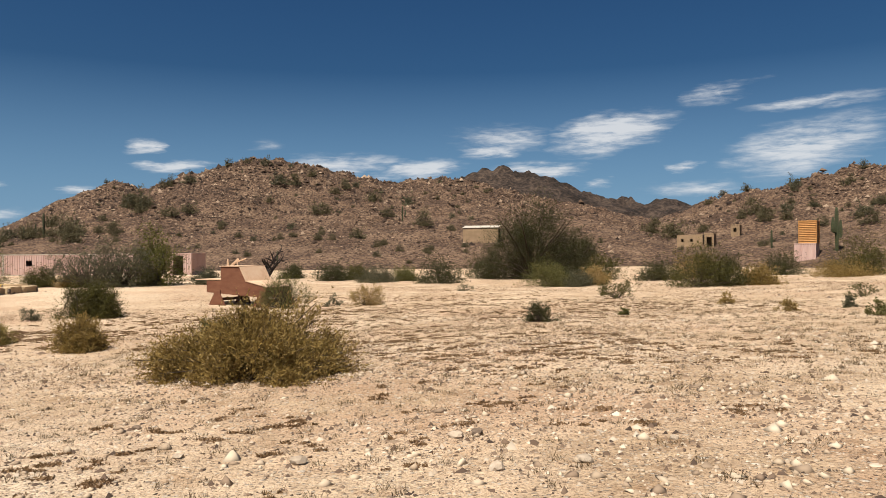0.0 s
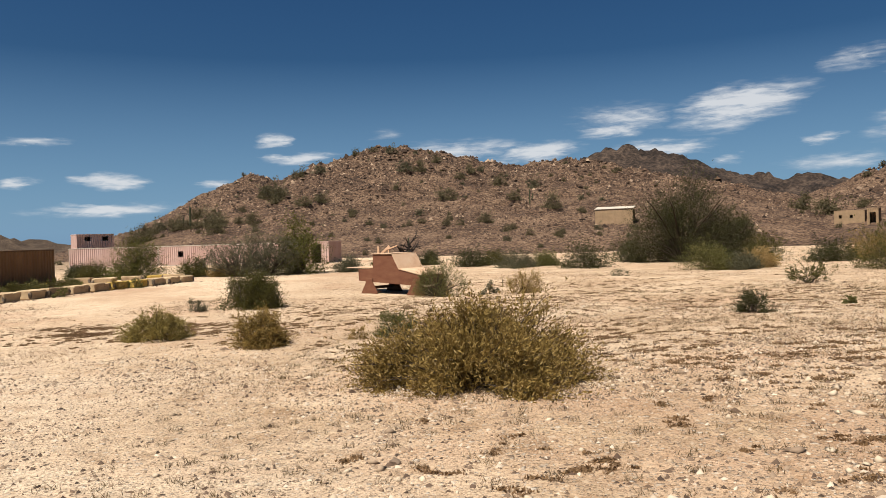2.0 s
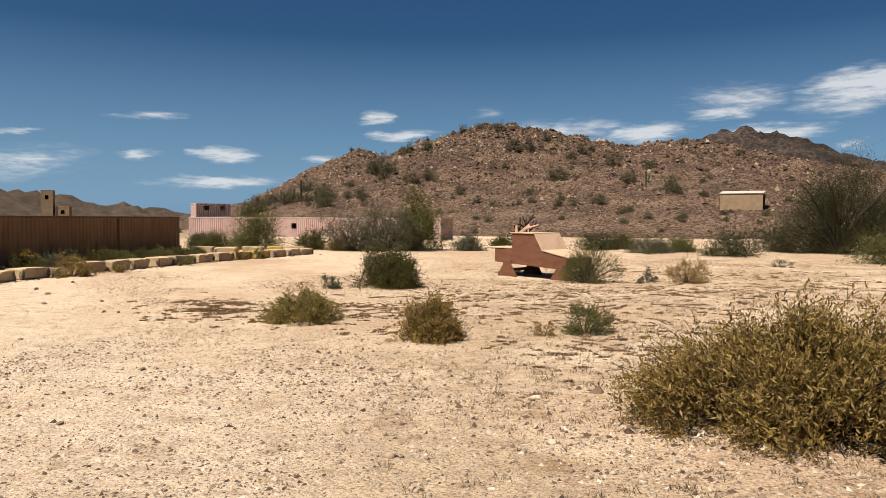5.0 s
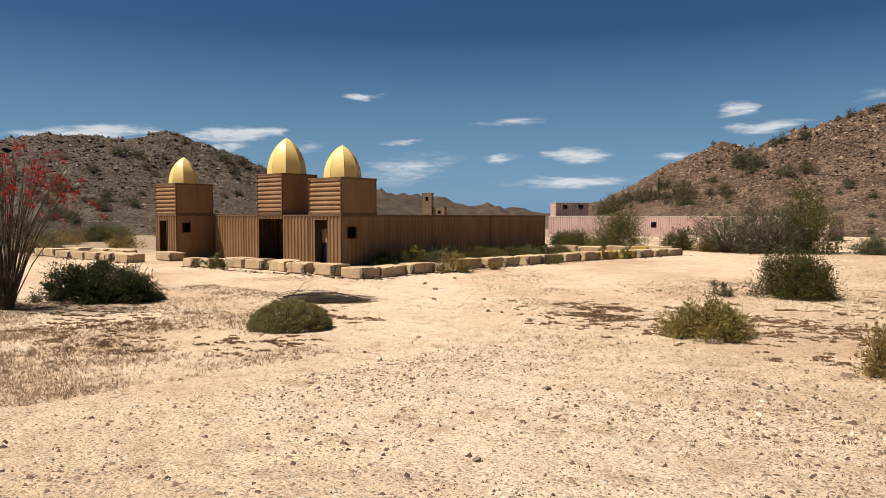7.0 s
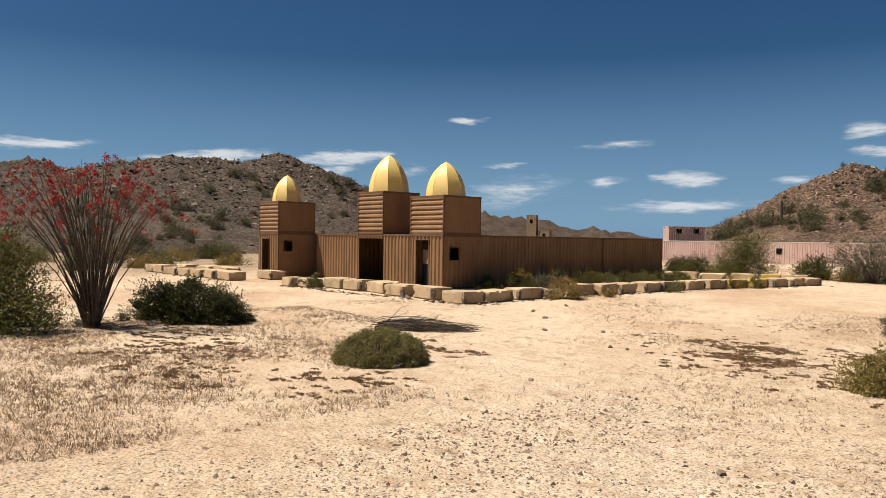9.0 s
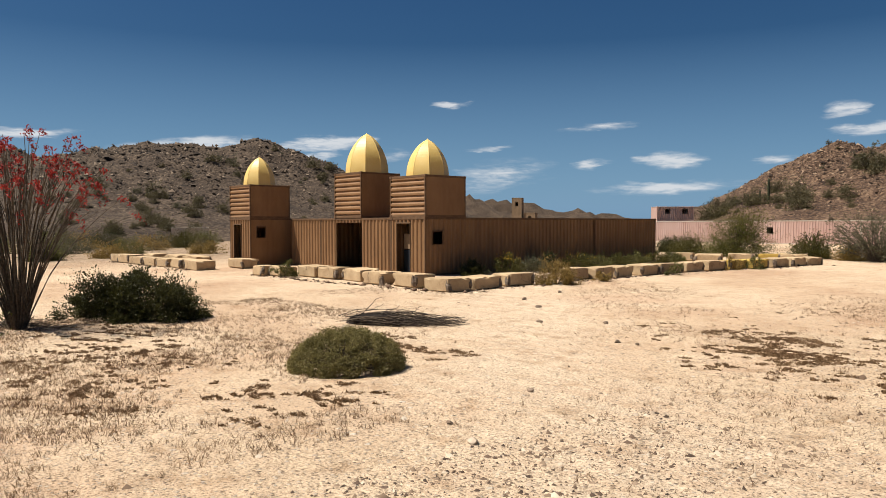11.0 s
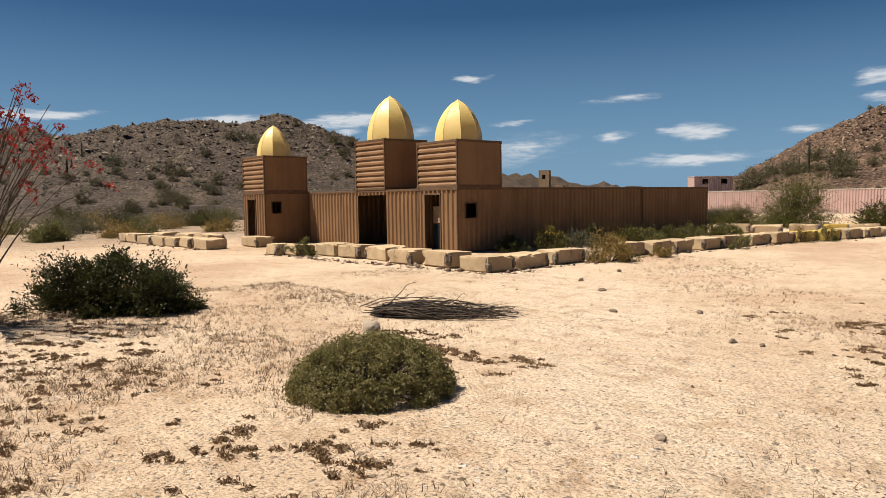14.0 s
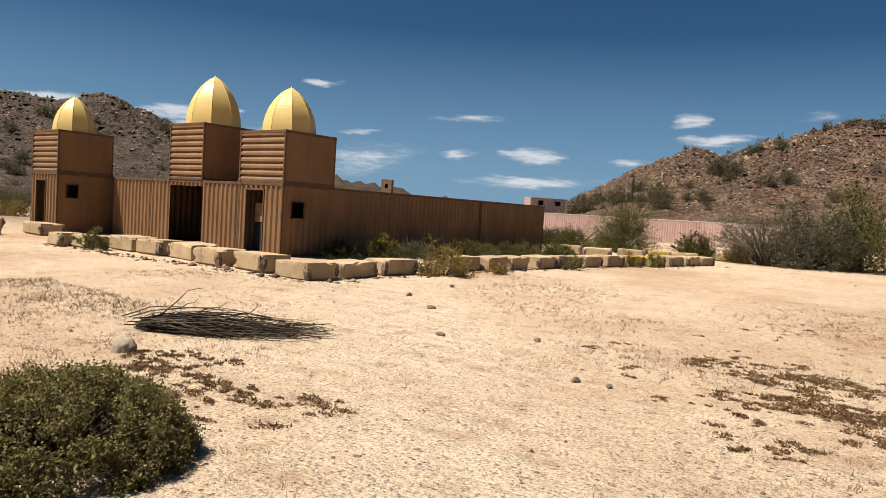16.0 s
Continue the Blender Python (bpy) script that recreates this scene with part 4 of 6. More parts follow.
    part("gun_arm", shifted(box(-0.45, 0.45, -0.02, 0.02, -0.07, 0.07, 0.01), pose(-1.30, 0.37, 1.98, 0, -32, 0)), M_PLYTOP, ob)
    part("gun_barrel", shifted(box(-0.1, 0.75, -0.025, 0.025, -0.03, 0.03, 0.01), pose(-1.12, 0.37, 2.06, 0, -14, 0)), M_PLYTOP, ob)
    return ob


pickup(pose(25.60, 6.33, at_ground(25.6, 6.33), 0, 0, math.degrees(math.atan2(-0.574, 0.813))))


# ---- plants ----
def merged(pieces):
    co, faces, off = [], [], 0
    for c, f in pieces:
        co.append(c)
        faces.append(f + off)
        off += len(c)
    return np.concatenate(co), np.concatenate(faces)


def leaves_at(points, size, rng, stretch=1.0, droop=0.0, way=None):
    """One small leaf at each point, every way up; leaves of far plants have three corners."""
    n = len(points)
    d = rng.normal(size=(n, 3))
    d[:, 2] += 0.35 - droop
    if way is not None:
        d += way * 1.3
    d /= np.linalg.norm(d, axis=1)[:, None]
    e = np.cross(d, rng.normal(size=(n, 3)))
    e /= np.linalg.norm(e, axis=1)[:, None] + 1e-9
    s = size * rng.uniform(0.6, 1.4, (n, 1))
    if size >= 0.034:
        co = np.stack([points - d * s * stretch, points + e * s * 0.8, points + d * s * stretch - e * s * 0.2], 1).reshape(-1, 3)
        return co, np.arange(3 * n).reshape(n, 3)
    co = np.stack([points - d * s * stretch, points + e * s * 0.55, points + d * s * stretch, points - e * s * 0.55], 1).reshape(-1, 3)
    return co, np.arange(4 * n).reshape(n, 4)


def bush_data(width, depth, height, leaves, size, seed, stems=14, shape="dome", clump=0.16, hollow=0.35, stretch=1.0, tight=False):
    """Branches from one foot to the middles of leaf clumps, and small leaves in and between the clumps; shape: dome, spread or cone."""
    rng = np.random.default_rng(seed)
    a = rng.uniform(0, 2 * math.pi, stems)
    lift = (np.arange(stems) + rng.uniform(0, 1, stems)) / stems
    if tight:
        lift = lift ** 1.4
    rho = rng.uniform(0.9, 0.97, stems) if tight else rng.uniform(0.66, 0.97, stems) * (1 + 0.13 * np.sin(3 * a + seed) + 0.08 * np.sin(7 * a + 2 * seed))
    if shape == "cone":
        r = np.sqrt(rng.uniform(0, 1, stems))
        z = np.clip((1 - r) ** 0.85, 0.05, 1) * rng.uniform(0.6, 1.04, stems)
    elif shape == "spread":
        z = 0.30 + 0.70 * lift
        r = np.sqrt(np.clip(1 - (z - 0.42) ** 2 / 0.42, 0.04, 1))
    else:
        z, r = lift, np.sqrt(1 - lift ** 2)
    mids = np.stack([np.cos(a) * r * rho * width / 2, np.sin(a) * r * rho * depth / 2, np.clip(z * rho, 0.09, 1) * height], 1)
    rad = clump * (width + depth + 2 * height) / 4 * rng.uniform(0.7, 1.35, stems)
    tubes = []
    s = np.linspace(0, 1, 5)[:, None]
    for k in range(stems):
        end = mids[k] + rng.normal(size=3) * rad[k] * 0.5
        mid = end * np.array([0.42, 0.42, 0.62]) + rng.normal(size=3) * 0.05 * height
        foot = np.array([math.cos(a[k]), math.sin(a[k]), 0]) * 0.05 * width * rng.uniform(0.2, 1)
        path = foot * (1 - s) + 2 * s * (1 - s) * mid + s * s * end + rng.normal(size=(5, 3)) * 0.014 * height * s
        path[:, 2] = np.abs(path[:, 2])
        path[0, 2] = -0.05
        tubes.append(tube(path, 0.010 * height + 0.003, 0.002 + 0.0015 * height, 3))
    if tight:
        v = rng.normal(size=(leaves, 3))
        v /= np.linalg.norm(v, axis=1)[:, None]
        v *= rng.uniform(0.1, 1.0, (leaves, 1)) ** 0.5
        kk = rng.integers(0, stems, leaves)
        pts = mids[kk] + v * rad[kk][:, None] * 1.25
        pts[:, 2] = np.abs(pts[:, 2]) + 0.008
        return merged(tubes), leaves_at(pts, size, rng, stretch)
    # sprays: thin twigs that fan outwards from each clump, with leaves along them
    per = 9
    n = max(leaves // per, 1)
    kk = rng.integers(0, stems, n)
    out = mids[kk] + np.array([0, 0, 0.3 * height])
    out /= np.linalg.norm(out, axis=1)[:, None]
    loose = 1.15 if size >= 0.034 else 0.6
    d = out + rng.normal(size=(n, 3)) * loose
    d[:, 2] += 0.2
    d /= np.linalg.norm(d, axis=1)[:, None]
    reach = (rad[kk] * rng.uniform(0.6, 1.7, n) * (1 + 0.6 * (rng.uniform(0, 1, n) < 0.07)))[:, None]
    start = mids[kk] + rng.normal(size=(n, 3)) * rad[kk][:, None] * (0.65 if size >= 0.034 else 0.42) - out * rad[kk][:, None] * 0.55
    deep = rng.uniform(0, 1, n) < 0.12
    start[deep] *= rng.uniform(hollow, 1.0, (deep.sum(), 1))
    u = (np.arange(per)[None, :, None] + rng.uniform(0, 1, (n, per, 1))) / per
    pts = start[:, None] + (d * reach)[:, None] * u - np.array([0, 0, 0.22]) * reach[:, None] * u * u + rng.normal(size=(n, per, 3)) * size * 0.8
    pts = pts.reshape(-1, 3)
    pts[:, 2] = np.abs(pts[:, 2]) + 0.008
    some = rng.uniform(0, 1, n) < 0.3
    p0, p1 = start[some], (start + d * reach * 1.02 - np.array([0, 0, 0.2]) * reach)[some]
    wide = np.cross(p1 - p0, rng.normal(size=p0.shape))
    wide *= (0.0012 + 0.001 * height) / (np.linalg.norm(wide, axis=1)[:, None] + 1e-9)
    twigs = np.stack([p0 - wide, p0 + wide, p1 + wide * 0.4, p1 - wide * 0.4], 1).reshape(-1, 3)
    twigs[:, 2] = np.abs(twigs[:, 2])
    tubes.append((twigs, np.arange(len(twigs)).reshape(-1, 4)))
    return merged(tubes), leaves_at(pts, size, rng, stretch, way=np.repeat(d, per, 0))


def bush(x, y, width, height, leaf, label, leaves=1500, size=0.03, seed=1, stems=16, shape="dome", depth=None, turn=0.0, name="bush", category="bush", group="", stem=None, clump=0.16, hollow=0.35, z=None, flowers=None, stretch=1.0, tight=False):
    (sc, sf), (lc, lf) = bush_data(width, depth or width, height, leaves, size, seed, stems, shape, clump, hollow, stretch, tight)
    ob = thing(name, pose(x, y, (at_ground(x, y) if z is None else z) - 0.02, 0, 0, turn), label, category, group)
    for nm, co, fa, mt in (("branchwork", sc, sf, stem or M_WOOD), ("foliage", lc, lf, leaf)):
        o = raw_object(nm, co, fa, mt)
        o.parent = ob
        if nm == "branchwork":
            tagged(o, kind="stuff")
    if flowers:
        rng = np.random.default_rng(seed + 900)
        top = lc.reshape(-1, 4, 3).mean(1)
        pick = top[(top[:, 2] > height * 0.62)]
        pick = pick[rng.integers(0, len(pick), flowers)] + rng.normal(size=(flowers, 3)) * 0.05
        o = tagged(raw_object("flowers", *leaves_at(pick, size * 1.3, rng), L_YELLOW), kind="stuff")
        o.parent = ob
    return ob


# near bushes
bush(30.80, -17.45, 3.75, 1.72, L_OLIVE, "large ragged olive-brown desert bush on the sand", 80000, 0.0155, 5, 110, "cone", 2.9, 0, clump=0.105, stretch=1.9)
bush(28.35, -10.6, 1.05, 0.62, L_LOW, "small grey-green desert bush on the sand", 9000, 0.011, 6, 26, stretch=1.5)
bush(27.6, -11.0, 0.45, 0.3, L_TAN, "tiny straw-coloured weed clump", 900, 0.012, 66, 12, stretch=2)
bush(27.75, 3.75, 2.4, 1.65, L_LOW, "airy green creosote bush beside the mock pickup", 16000, 0.018, 7, 60, "dome", clump=0.15)
bush(37.13, -8.9, 0.95, 0.66, L_DARK, "small dark green bush on open sand", 7000, 0.015, 8, 26)
bush(20.8, 0.2, 2.35, 1.45, L_GREEN, "dense dark green creosote bush on the sand", 30000, 0.025, 9, 60, clump=0.17)
bush(25.6, -11.9, 1.2, 0.78, L_OLIVE, "rounded olive-brown bush on the sand", 17000, 0.0155, 10, 44, clump=0.19, stretch=1.7)
bush(21.9, -9.6, 1.75, 0.75, L_YELLOWISH, "spreading yellow-green bush on the sand", 18000, 0.017, 11, 60, clump=0.15, stretch=1.6)
bush(19.1, -1.2, 0.85, 0.52, L_GREY, "small grey bush on the sand", 2600, 0.018, 12, 20)
bush(31.5, 4.4, 1.7, 1.0, L_TAN, "straw-coloured dry bush on the sand", 7000, 0.018, 13, 34, stretch=1.5)
bush(30.0, 4.2, 0.9, 0.55, L_GREY, "small grey shrub beside a straw bush", 1500, 0.022, 131, 14)
bush(43.1, 3.4, 2.0, 0.95, L_GREEN, "open green creosote bush on the sand", 3600, 0.024, 14, 34, "spread", clump=0.12)
for k, (x, y, w, h, lf) in enumerate(((44.8, -4.2, 0.65, 0.4, L_OLIVE), (44.35, -9.1, 0.65, 0.42, L_OLIVE), (50.2, -3.6, 1.1, 0.65, L_GREEN), (46.3, -9.0, 0.4, 0.36, L_GREY), (44.9, -12.2, 0.6, 0.45, L_LOW), (40.1, -7.2, 0.3, 0.25, L_LOW), (37.2, 15.6, 1.2, 0.5, L_GREY))):
    bush(x, y, w, h, lf, "small low desert shrub on open sand", 1300, 0.022, 30 + k, 14, group="small shrubs")
bush(14.80, -14.15, 1.74, 0.58, L_SAGE, "dense low dome of grey-green leaves on the sand", 62000, 0.0128, 17, 320, clump=0.066, hollow=0.7, tight=True)
bush(5.85, -14.2, 3.5, 1.12, L_DARK, "wide dark green creosote bush on the sand", 46000, 0.026, 28, 120, "dome", 2.4, 40, clump=0.105)
bush(5.3, -19.2, 4.0, 2.6, L_PALO, "tall green creosote bush beside the ocotillo", 46000, 0.034, 19, 60, clump=0.15)
for k, (x, y, w, h, lf) in enumerate(((-27, -4.6, 2.4, 0.9, L_OLIVE), (-31, -7.5, 3.0, 1.1, L_GREY), (-33, -1.5, 3.2, 1.2, L_LOW), (-35, -11, 3.0, 1.0, L_OLIVE), (-37, -4.5, 3.6, 1.3, L_GREY), (-40, 2.5, 3.4, 1.3, L_OLIVE), (-41, -9, 3.6, 1.4, L_LOW), (-44, -2, 4.0, 1.5, L_OLIVE), (-30, 3.0, 2.6, 1.0, L_OLIVE), (-36, -15.5, 3.4, 1.2, L_LOW), (-43, -15, 4.0, 1.5, L_OLIVE), (-46, 6, 4.0, 1.5, L_GREY))):
    bush(x, y, w, h, lf, "brown-green shrub at the foot of the hill", 3500, 0.055, 150 + k, 26, clump=0.18, group="shrubs at the foot of the hill")
bush(-3.7, -4.75, 1.1, 0.75, L_LOW, "small green shrub against a concrete block", 2500, 0.025, 20, 20)
bush(6.55, 0.85, 1.6, 0.95, L_OLIVE, "olive-green shrub growing between concrete blocks", 8000, 0.026, 21, 24)
for k, (x, y, w, h, lf, fl) in enumerate(((1.0, 1.9, 1.3, 0.8, L_DARK, 0), (1.6, 3.6, 1.7, 1.2, L_GREEN, 130), (1.5, 5.4, 1.9, 0.9, L_GREY, 0), (0.9, 7.0, 1.3, 1.15, L_DARK, 0), (1.4, 8.8, 2.0, 0.95, L_GREEN, 30), (1.2, 10.8, 2.0, 0.85, L_LOW, 30), (1.3, 12.6, 1.9, 0.8, L_GREEN, 0), (1.2, 14.4, 1.8, 0.8, L_LOW, 0), (1.4, 16.2, 1.7, 0.75, L_GREEN, 30), (1.5, 17.8, 1.6, 0.7, L_LOW, 0))):
    bush(x, y, w, h * 0.82, lf, "desert shrub growing along the container wall" if not fl else "brittlebush with yellow flowers along the container wall", 4200, 0.03, 50 + k, 30, group="shrubs along the wall", flowers=fl)
for k, (x, y, w, h, lf) in enumerate(((6.9, 8.5, 0.9, 0.6, L_LOW), (7.2, 13.3, 1.2, 0.75, L_OLIVE), (7.6, 14.8, 1.2, 0.7, L_LOW), (6.9, 3.2, 0.8, 0.4, L_OLIVE))):
    bush(x, y, w, h, lf, "small shrub at the foot of the concrete blocks", 1100, 0.03, 70 + k, 14, group="shrubs by the blocks")
# middle distance
bush(9.6, 26.4, 5.4, 3.3, L_GREY, "large grey half-bare ironwood bush", 11000, 0.045, 22, 120, "spread", 4.5, clump=0.09, stem=M_STEM)
bush(11.8, 27.0, 5.2, 3.6, L_GREY, "dense grey-green ironwood bush beside a bare one", 14000, 0.055, 222, 80, "dome", 4.5, clump=0.12)
bush(13.6, 29.2, 4.2, 4.5, L_PALO, "green palo verde bush behind the ironwood", 14000, 0.065, 23, 60, clump=0.14)
bush(0.3, 28.0, 4.6, 3.2, L_PALO, "feathery green palo verde by the concrete blocks", 30000, 0.04, 24, 60, clump=0.16, name="palo_verde", category="tree")
for k, (x, y, w, h, lf) in enumerate(((-3.8, 29.0, 2.6, 1.4, L_GREEN), (-6.5, 31, 2.2, 1.2, L_DARK), (5.2, 28.0, 2.4, 1.5, L_GREEN), (7.9, 27.2, 1.8, 0.9, L_OLIVE), (17.6, 30.0, 2.6, 1.2, L_GREY), (19.6, 35, 2.2, 1.0, L_GREEN), (27.0, 34.0, 3.0, 1.5, L_DARK), (31.1, 30, 3.2, 1.2, L_GREY), (29.2, 37, 2.6, 1.3, L_GREEN), (36.3, 27.4, 4.0, 1.9, L_DARK), (33.6, 33, 2.2, 1.2, L_LOW), (22.6, 41, 2.6, 1.3, L_DARK), (43.5, 20.5, 3.0, 1.8, L_LOW), (46.9, 21.2, 2.2, 1.25, L_TAN), (45.2, 19.2, 2.0, 0.9, L_GREY), (50.2, 31, 3.4, 2.2, L_GREEN), (53.6, 27, 3.2, 1.6, L_DARK), (51.2, 13.2, 4.0, 2.7, L_GREEN), (53.0, 13.6, 3.0, 1.9, L_DARK), (54.6, 13.0, 2.6, 1.2, L_OLIVE), (58.0, 30, 4.2, 2.0, L_OLIVE), (61, 34, 5.0, 1.7, L_GREEN), (65.4, 21.6, 4.4, 1.0, L_OLIVE), (69, 24, 3.8, 1.9, L_GREEN), (67.0, 33, 4.0, 2.2, L_DARK), (72, 30, 4.2, 3.6, L_GREEN), (40.6, 36, 3.4, 2.0, L_DARK), (-21, 5, 3.4, 2.4, L_PALO), (-30, 10, 3.0, 2.0, L_GREEN), (-26, -9, 2.2, 1.2, L_LOW), (-34, -14, 3.4, 2.2, L_DARK), (-24, -16, 3.0, 1.7, L_GREEN), (-46, 8, 3.4, 1.6, L_GREEN), (-50, 2, 4.0, 1.8, L_DARK), (-44, -4, 3.6, 1.7, L_GREEN), (-52, -10, 4.2, 2.0, L_DARK), (-40, 15, 3.6, 2.6, L_PALO), (-55, 14, 3.6, 1.6, L_LOW), (-48, -18, 4.4, 2.2, L_GREEN), (-42, -26, 4.4, 2.4, L_DARK), (-36, 22, 3.2, 1.8, L_GREEN), (-58, 22, 3.6, 1.8, L_DARK))):
    bush(x, y, w, h, lf, "desert bush on the flat beyond the clearing", 10500, 0.044, 100 + k, 36, clump=0.19, group="bushes beyond the clearing")


# ---- ocotillos, cacti, trees, dead wood ----
def ocotillo(x, y, height, canes, reach, label, seed):
    """Many bare canes from one foot, fanning out, with red flower tufts at the bent tips."""
    rng = np.random.default_rng(seed)
    ob = thing("ocotillo", pose(x, y, at_ground(x, y)), label, "ocotillo")
    flowers = []
    for k in range(canes):
        a = rng.uniform(0, 2 * math.pi)
        q = rng.uniform(0.08, 1.0) ** 0.7
        h = height * rng.uniform(0.70, 1.0) * (1 - 0.13 * q * q)
        s = np.linspace(0, 1, 9)[:, None]
        out = np.array([math.cos(a), math.sin(a), 0.0])
        foot = out * 0.16 * rng.uniform(0.2, 1.0)
        bend = 0.62 * s + 0.38 * s ** 2.6
        path = foot + out * reach * q * bend + np.array([0, 0, 1.0]) * h * (s - 0.10 * q * s ** 4) + np.cumsum(rng.normal(size=(9, 3)) * 0.034, 0) * s
        path[0, 2] = -0.05
        c, f = tube(path, 0.021 * rng.uniform(0.8, 1.2), 0.006, 5)
        o = raw_object("cane", c, f, M_STEM)
        o.parent = ob
        tips = [path[-1]] + [path[q] + rng.normal(size=3) * 0.10 for q in (6, 7) if rng.random() < 0.16]
        if rng.random() < 0.55:
            side = path[6] + (path[-1] - path[6]) * 0.9 + rng.normal(size=3) * 0.22
            c, f = tube(np.stack([path[5], (path[5] + side) / 2 + np.array([0, 0, 0.04]), side]), 0.011, 0.005, 4)
            o = raw_object("cane", c, f, M_STEM)
            o.parent = ob
            tips.append(side)
        for tip in tips:
            if rng.random() < 0.72:
                n = 34
                t = rng.uniform(0, 1, n)[:, None]
                way = out * rng.uniform(0.1, 0.3) + rng.normal(size=3) * 0.07
                drop = np.array([0, 0, -1.0]) * 0.20
                flowers.append(tip + way * t + np.array([0, 0, 0.05]) * np.sin(t * 3.1) + drop * t ** 2 + rng.normal(size=(n, 3)) * 0.034)
    c, f = leaves_at(np.concatenate(flowers), 0.026, rng, 1.5, droop=0.9)
    o = tagged(raw_object("blossom", c, f, L_RED), "red tube flowers at the cane tips")
    o.parent = ob
    return ob


ocotillo(6.05, -16.75, 4.5, 100, 2.0, "tall grey-stemmed ocotillo with red flower tips", 301)
ocotillo(4.3, -19.4, 3.9, 30, 1.7, "second ocotillo with red flowers behind a creosote bush", 302)


def fallen_ocotillo(x, y, turn, scale, canes, seed, label, mats, rise=0.34, crown=True):
    """A bundle of dead canes that lies from a root crown outwards and flattens towards its tips."""
    rng = np.random.default_rng(seed)
    ob = thing("dead_ocotillo", pose(x, y, at_ground(x, y), 0, 0, turn), label, "dead plant")
    n = 10
    s = np.linspace(0, 1, n)
    for k in range(canes):
        length = scale * rng.uniform(0.45, 1.0)
        side = rng.normal() * 0.16
        lift = rng.uniform(0, 1) ** 1.3
        path = np.zeros((n, 3))
        path[:, 0] = s * length + rng.normal() * 0.16 * (1 - s)
        path[:, 1] = side * (0.35 + 1.5 * s ** 0.8) + 0.12 * np.sin(s * 3 + rng.uniform(0, 6)) * s - 0.16 * np.sin(s * 3.1)
        path[:, 2] = 0.012 + lift * rise * (0.35 + 1.6 * s) * np.clip(1 - s * 1.02, 0, 1) ** 1.25 + 0.05 * rng.uniform(0, 1) * np.sin(s * 3.1)
        path += np.cumsum(rng.normal(size=(n, 3)) * 0.022, 0)
        path[:, 2] = np.abs(path[:, 2]) + 0.006
        c, f = tube(path, 0.0085 * rng.uniform(0.6, 1.3), 0.0028, 4)
        o = raw_object("cane", c, f, mats[0] if rng.random() < 0.45 else mats[1])
        o.parent = ob
    for ln, up, dx, dy in ((0.75, 0.42, 0.05, 0.2), (0.6, 0.30, 0.12, -0.1), (0.55, 0.14, 0.6, 0.1), (0.5, 0.10, 1.0, -0.1)):
        t = np.linspace(0, 1, 7)[:, None]
        path = np.array([dx, 0, 0.2]) + t * np.array([ln * 0.8, dy, 0.0]) + np.array([0, 0, 1.0]) * (up * t ** 0.8) + np.cumsum(rng.normal(size=(7, 3)) * 0.026, 0)
        c, f = tube(path, 0.010, 0.003, 4)
        o = raw_object("cane", c, f, mats[0])
        o.parent = ob
    if crown:
        bm = bmesh.new()
        bmesh.ops.create_icosphere(bm, subdivisions=3, radius=1.0)
        for v in bm.verts:
            v.co *= 1 + 0.35 * noise.noise(v.co * 2.4)
            v.co = Vector((v.co.x * 0.10, v.co.y * 0.16, v.co.z * 0.12))
        part("root_crown", shifted(bm, pose(0.02, 0, 0.09)), M_CHAR, ob, "charred dark root crown")
    return ob


fallen_ocotillo(10.35, -10.85, 46, 2.6, 210, 310, "fallen bundle of dead grey ocotillo canes on the sand", (M_CHAR, M_STEM), 0.40)
fallen_ocotillo(4.9, -16.7, 12, 1.7, 70, 311, "loose heap of dead brown canes at the ocotillo's foot", (M_WOOD, M_STEM), 0.16, False)


def dead_branch(name, x, y, scale, seed, label, mat, category="dead tree", lean=0.5, z=None):
    """A bare crooked trunk that forks and forks again."""
    rng = np.random.default_rng(seed)
    ob = thing(name, pose(x, y, at_ground(x, y) if z is None else z), label, category)
    def grow(p, d, length, r, depth):
        n = 6
        path = [p]
        for i in range(n):
            d = d + rng.normal(size=3) * 0.20
            d = d / np.linalg.norm(d)
            path.append(path[-1] + d * length / n)
        c, f = tube(path, r, r * 0.55, 6)
        o = raw_object("trunk" if depth == 0 else "branch", c, f, mat)
        o.parent = ob
        if depth < 2:
            for k in range(3 if depth == 0 else 2):
                j = rng.integers(2, n + 1)
                e = d + rng.normal(size=3) * 0.75
                e[2] = abs(e[2]) * 0.7 + 0.25
                grow(path[j], e / np.linalg.norm(e), length * rng.uniform(0.55, 0.8), r * 0.55, depth + 1)
    for k in range(3):
        d = np.array([rng.normal() * lean, rng.normal() * lean, 1.0])
        grow(np.array([rng.normal() * 0.08, rng.normal() * 0.08, -0.05]), d / np.linalg.norm(d), scale * rng.uniform(0.5, 0.75), 0.055 * scale, 0)
    return ob


dead_branch("dead_tree", 1.6, 38.5, 2.2, 321, "charred bare dead tree by the pink containers", M_CHAR)
dead_branch("dead_tree", 19.3, 47.0, 3.4, 322, "charred bare dead tree behind the mock pickup", M_CHAR, lean=0.7)
# a bent bare twig arching beside the creosote bush
c, f = tube([(19.75 + 0.9 * math.sin(0.5 * t), -0.1 - 0.2 * t, at_ground(19.8, -0.3) - 0.03 + 1.05 * math.sin(min(3.1, 0.05 + t))) for t in np.linspace(0, 3.0, 12)], 0.018, 0.01, 5)
arch = thing("dead_twig", Matrix.Identity(4), "bent bare twig arching out of the sand", "twig")
o = raw_object("twig", c, f, M_WOOD)
o.parent = arch


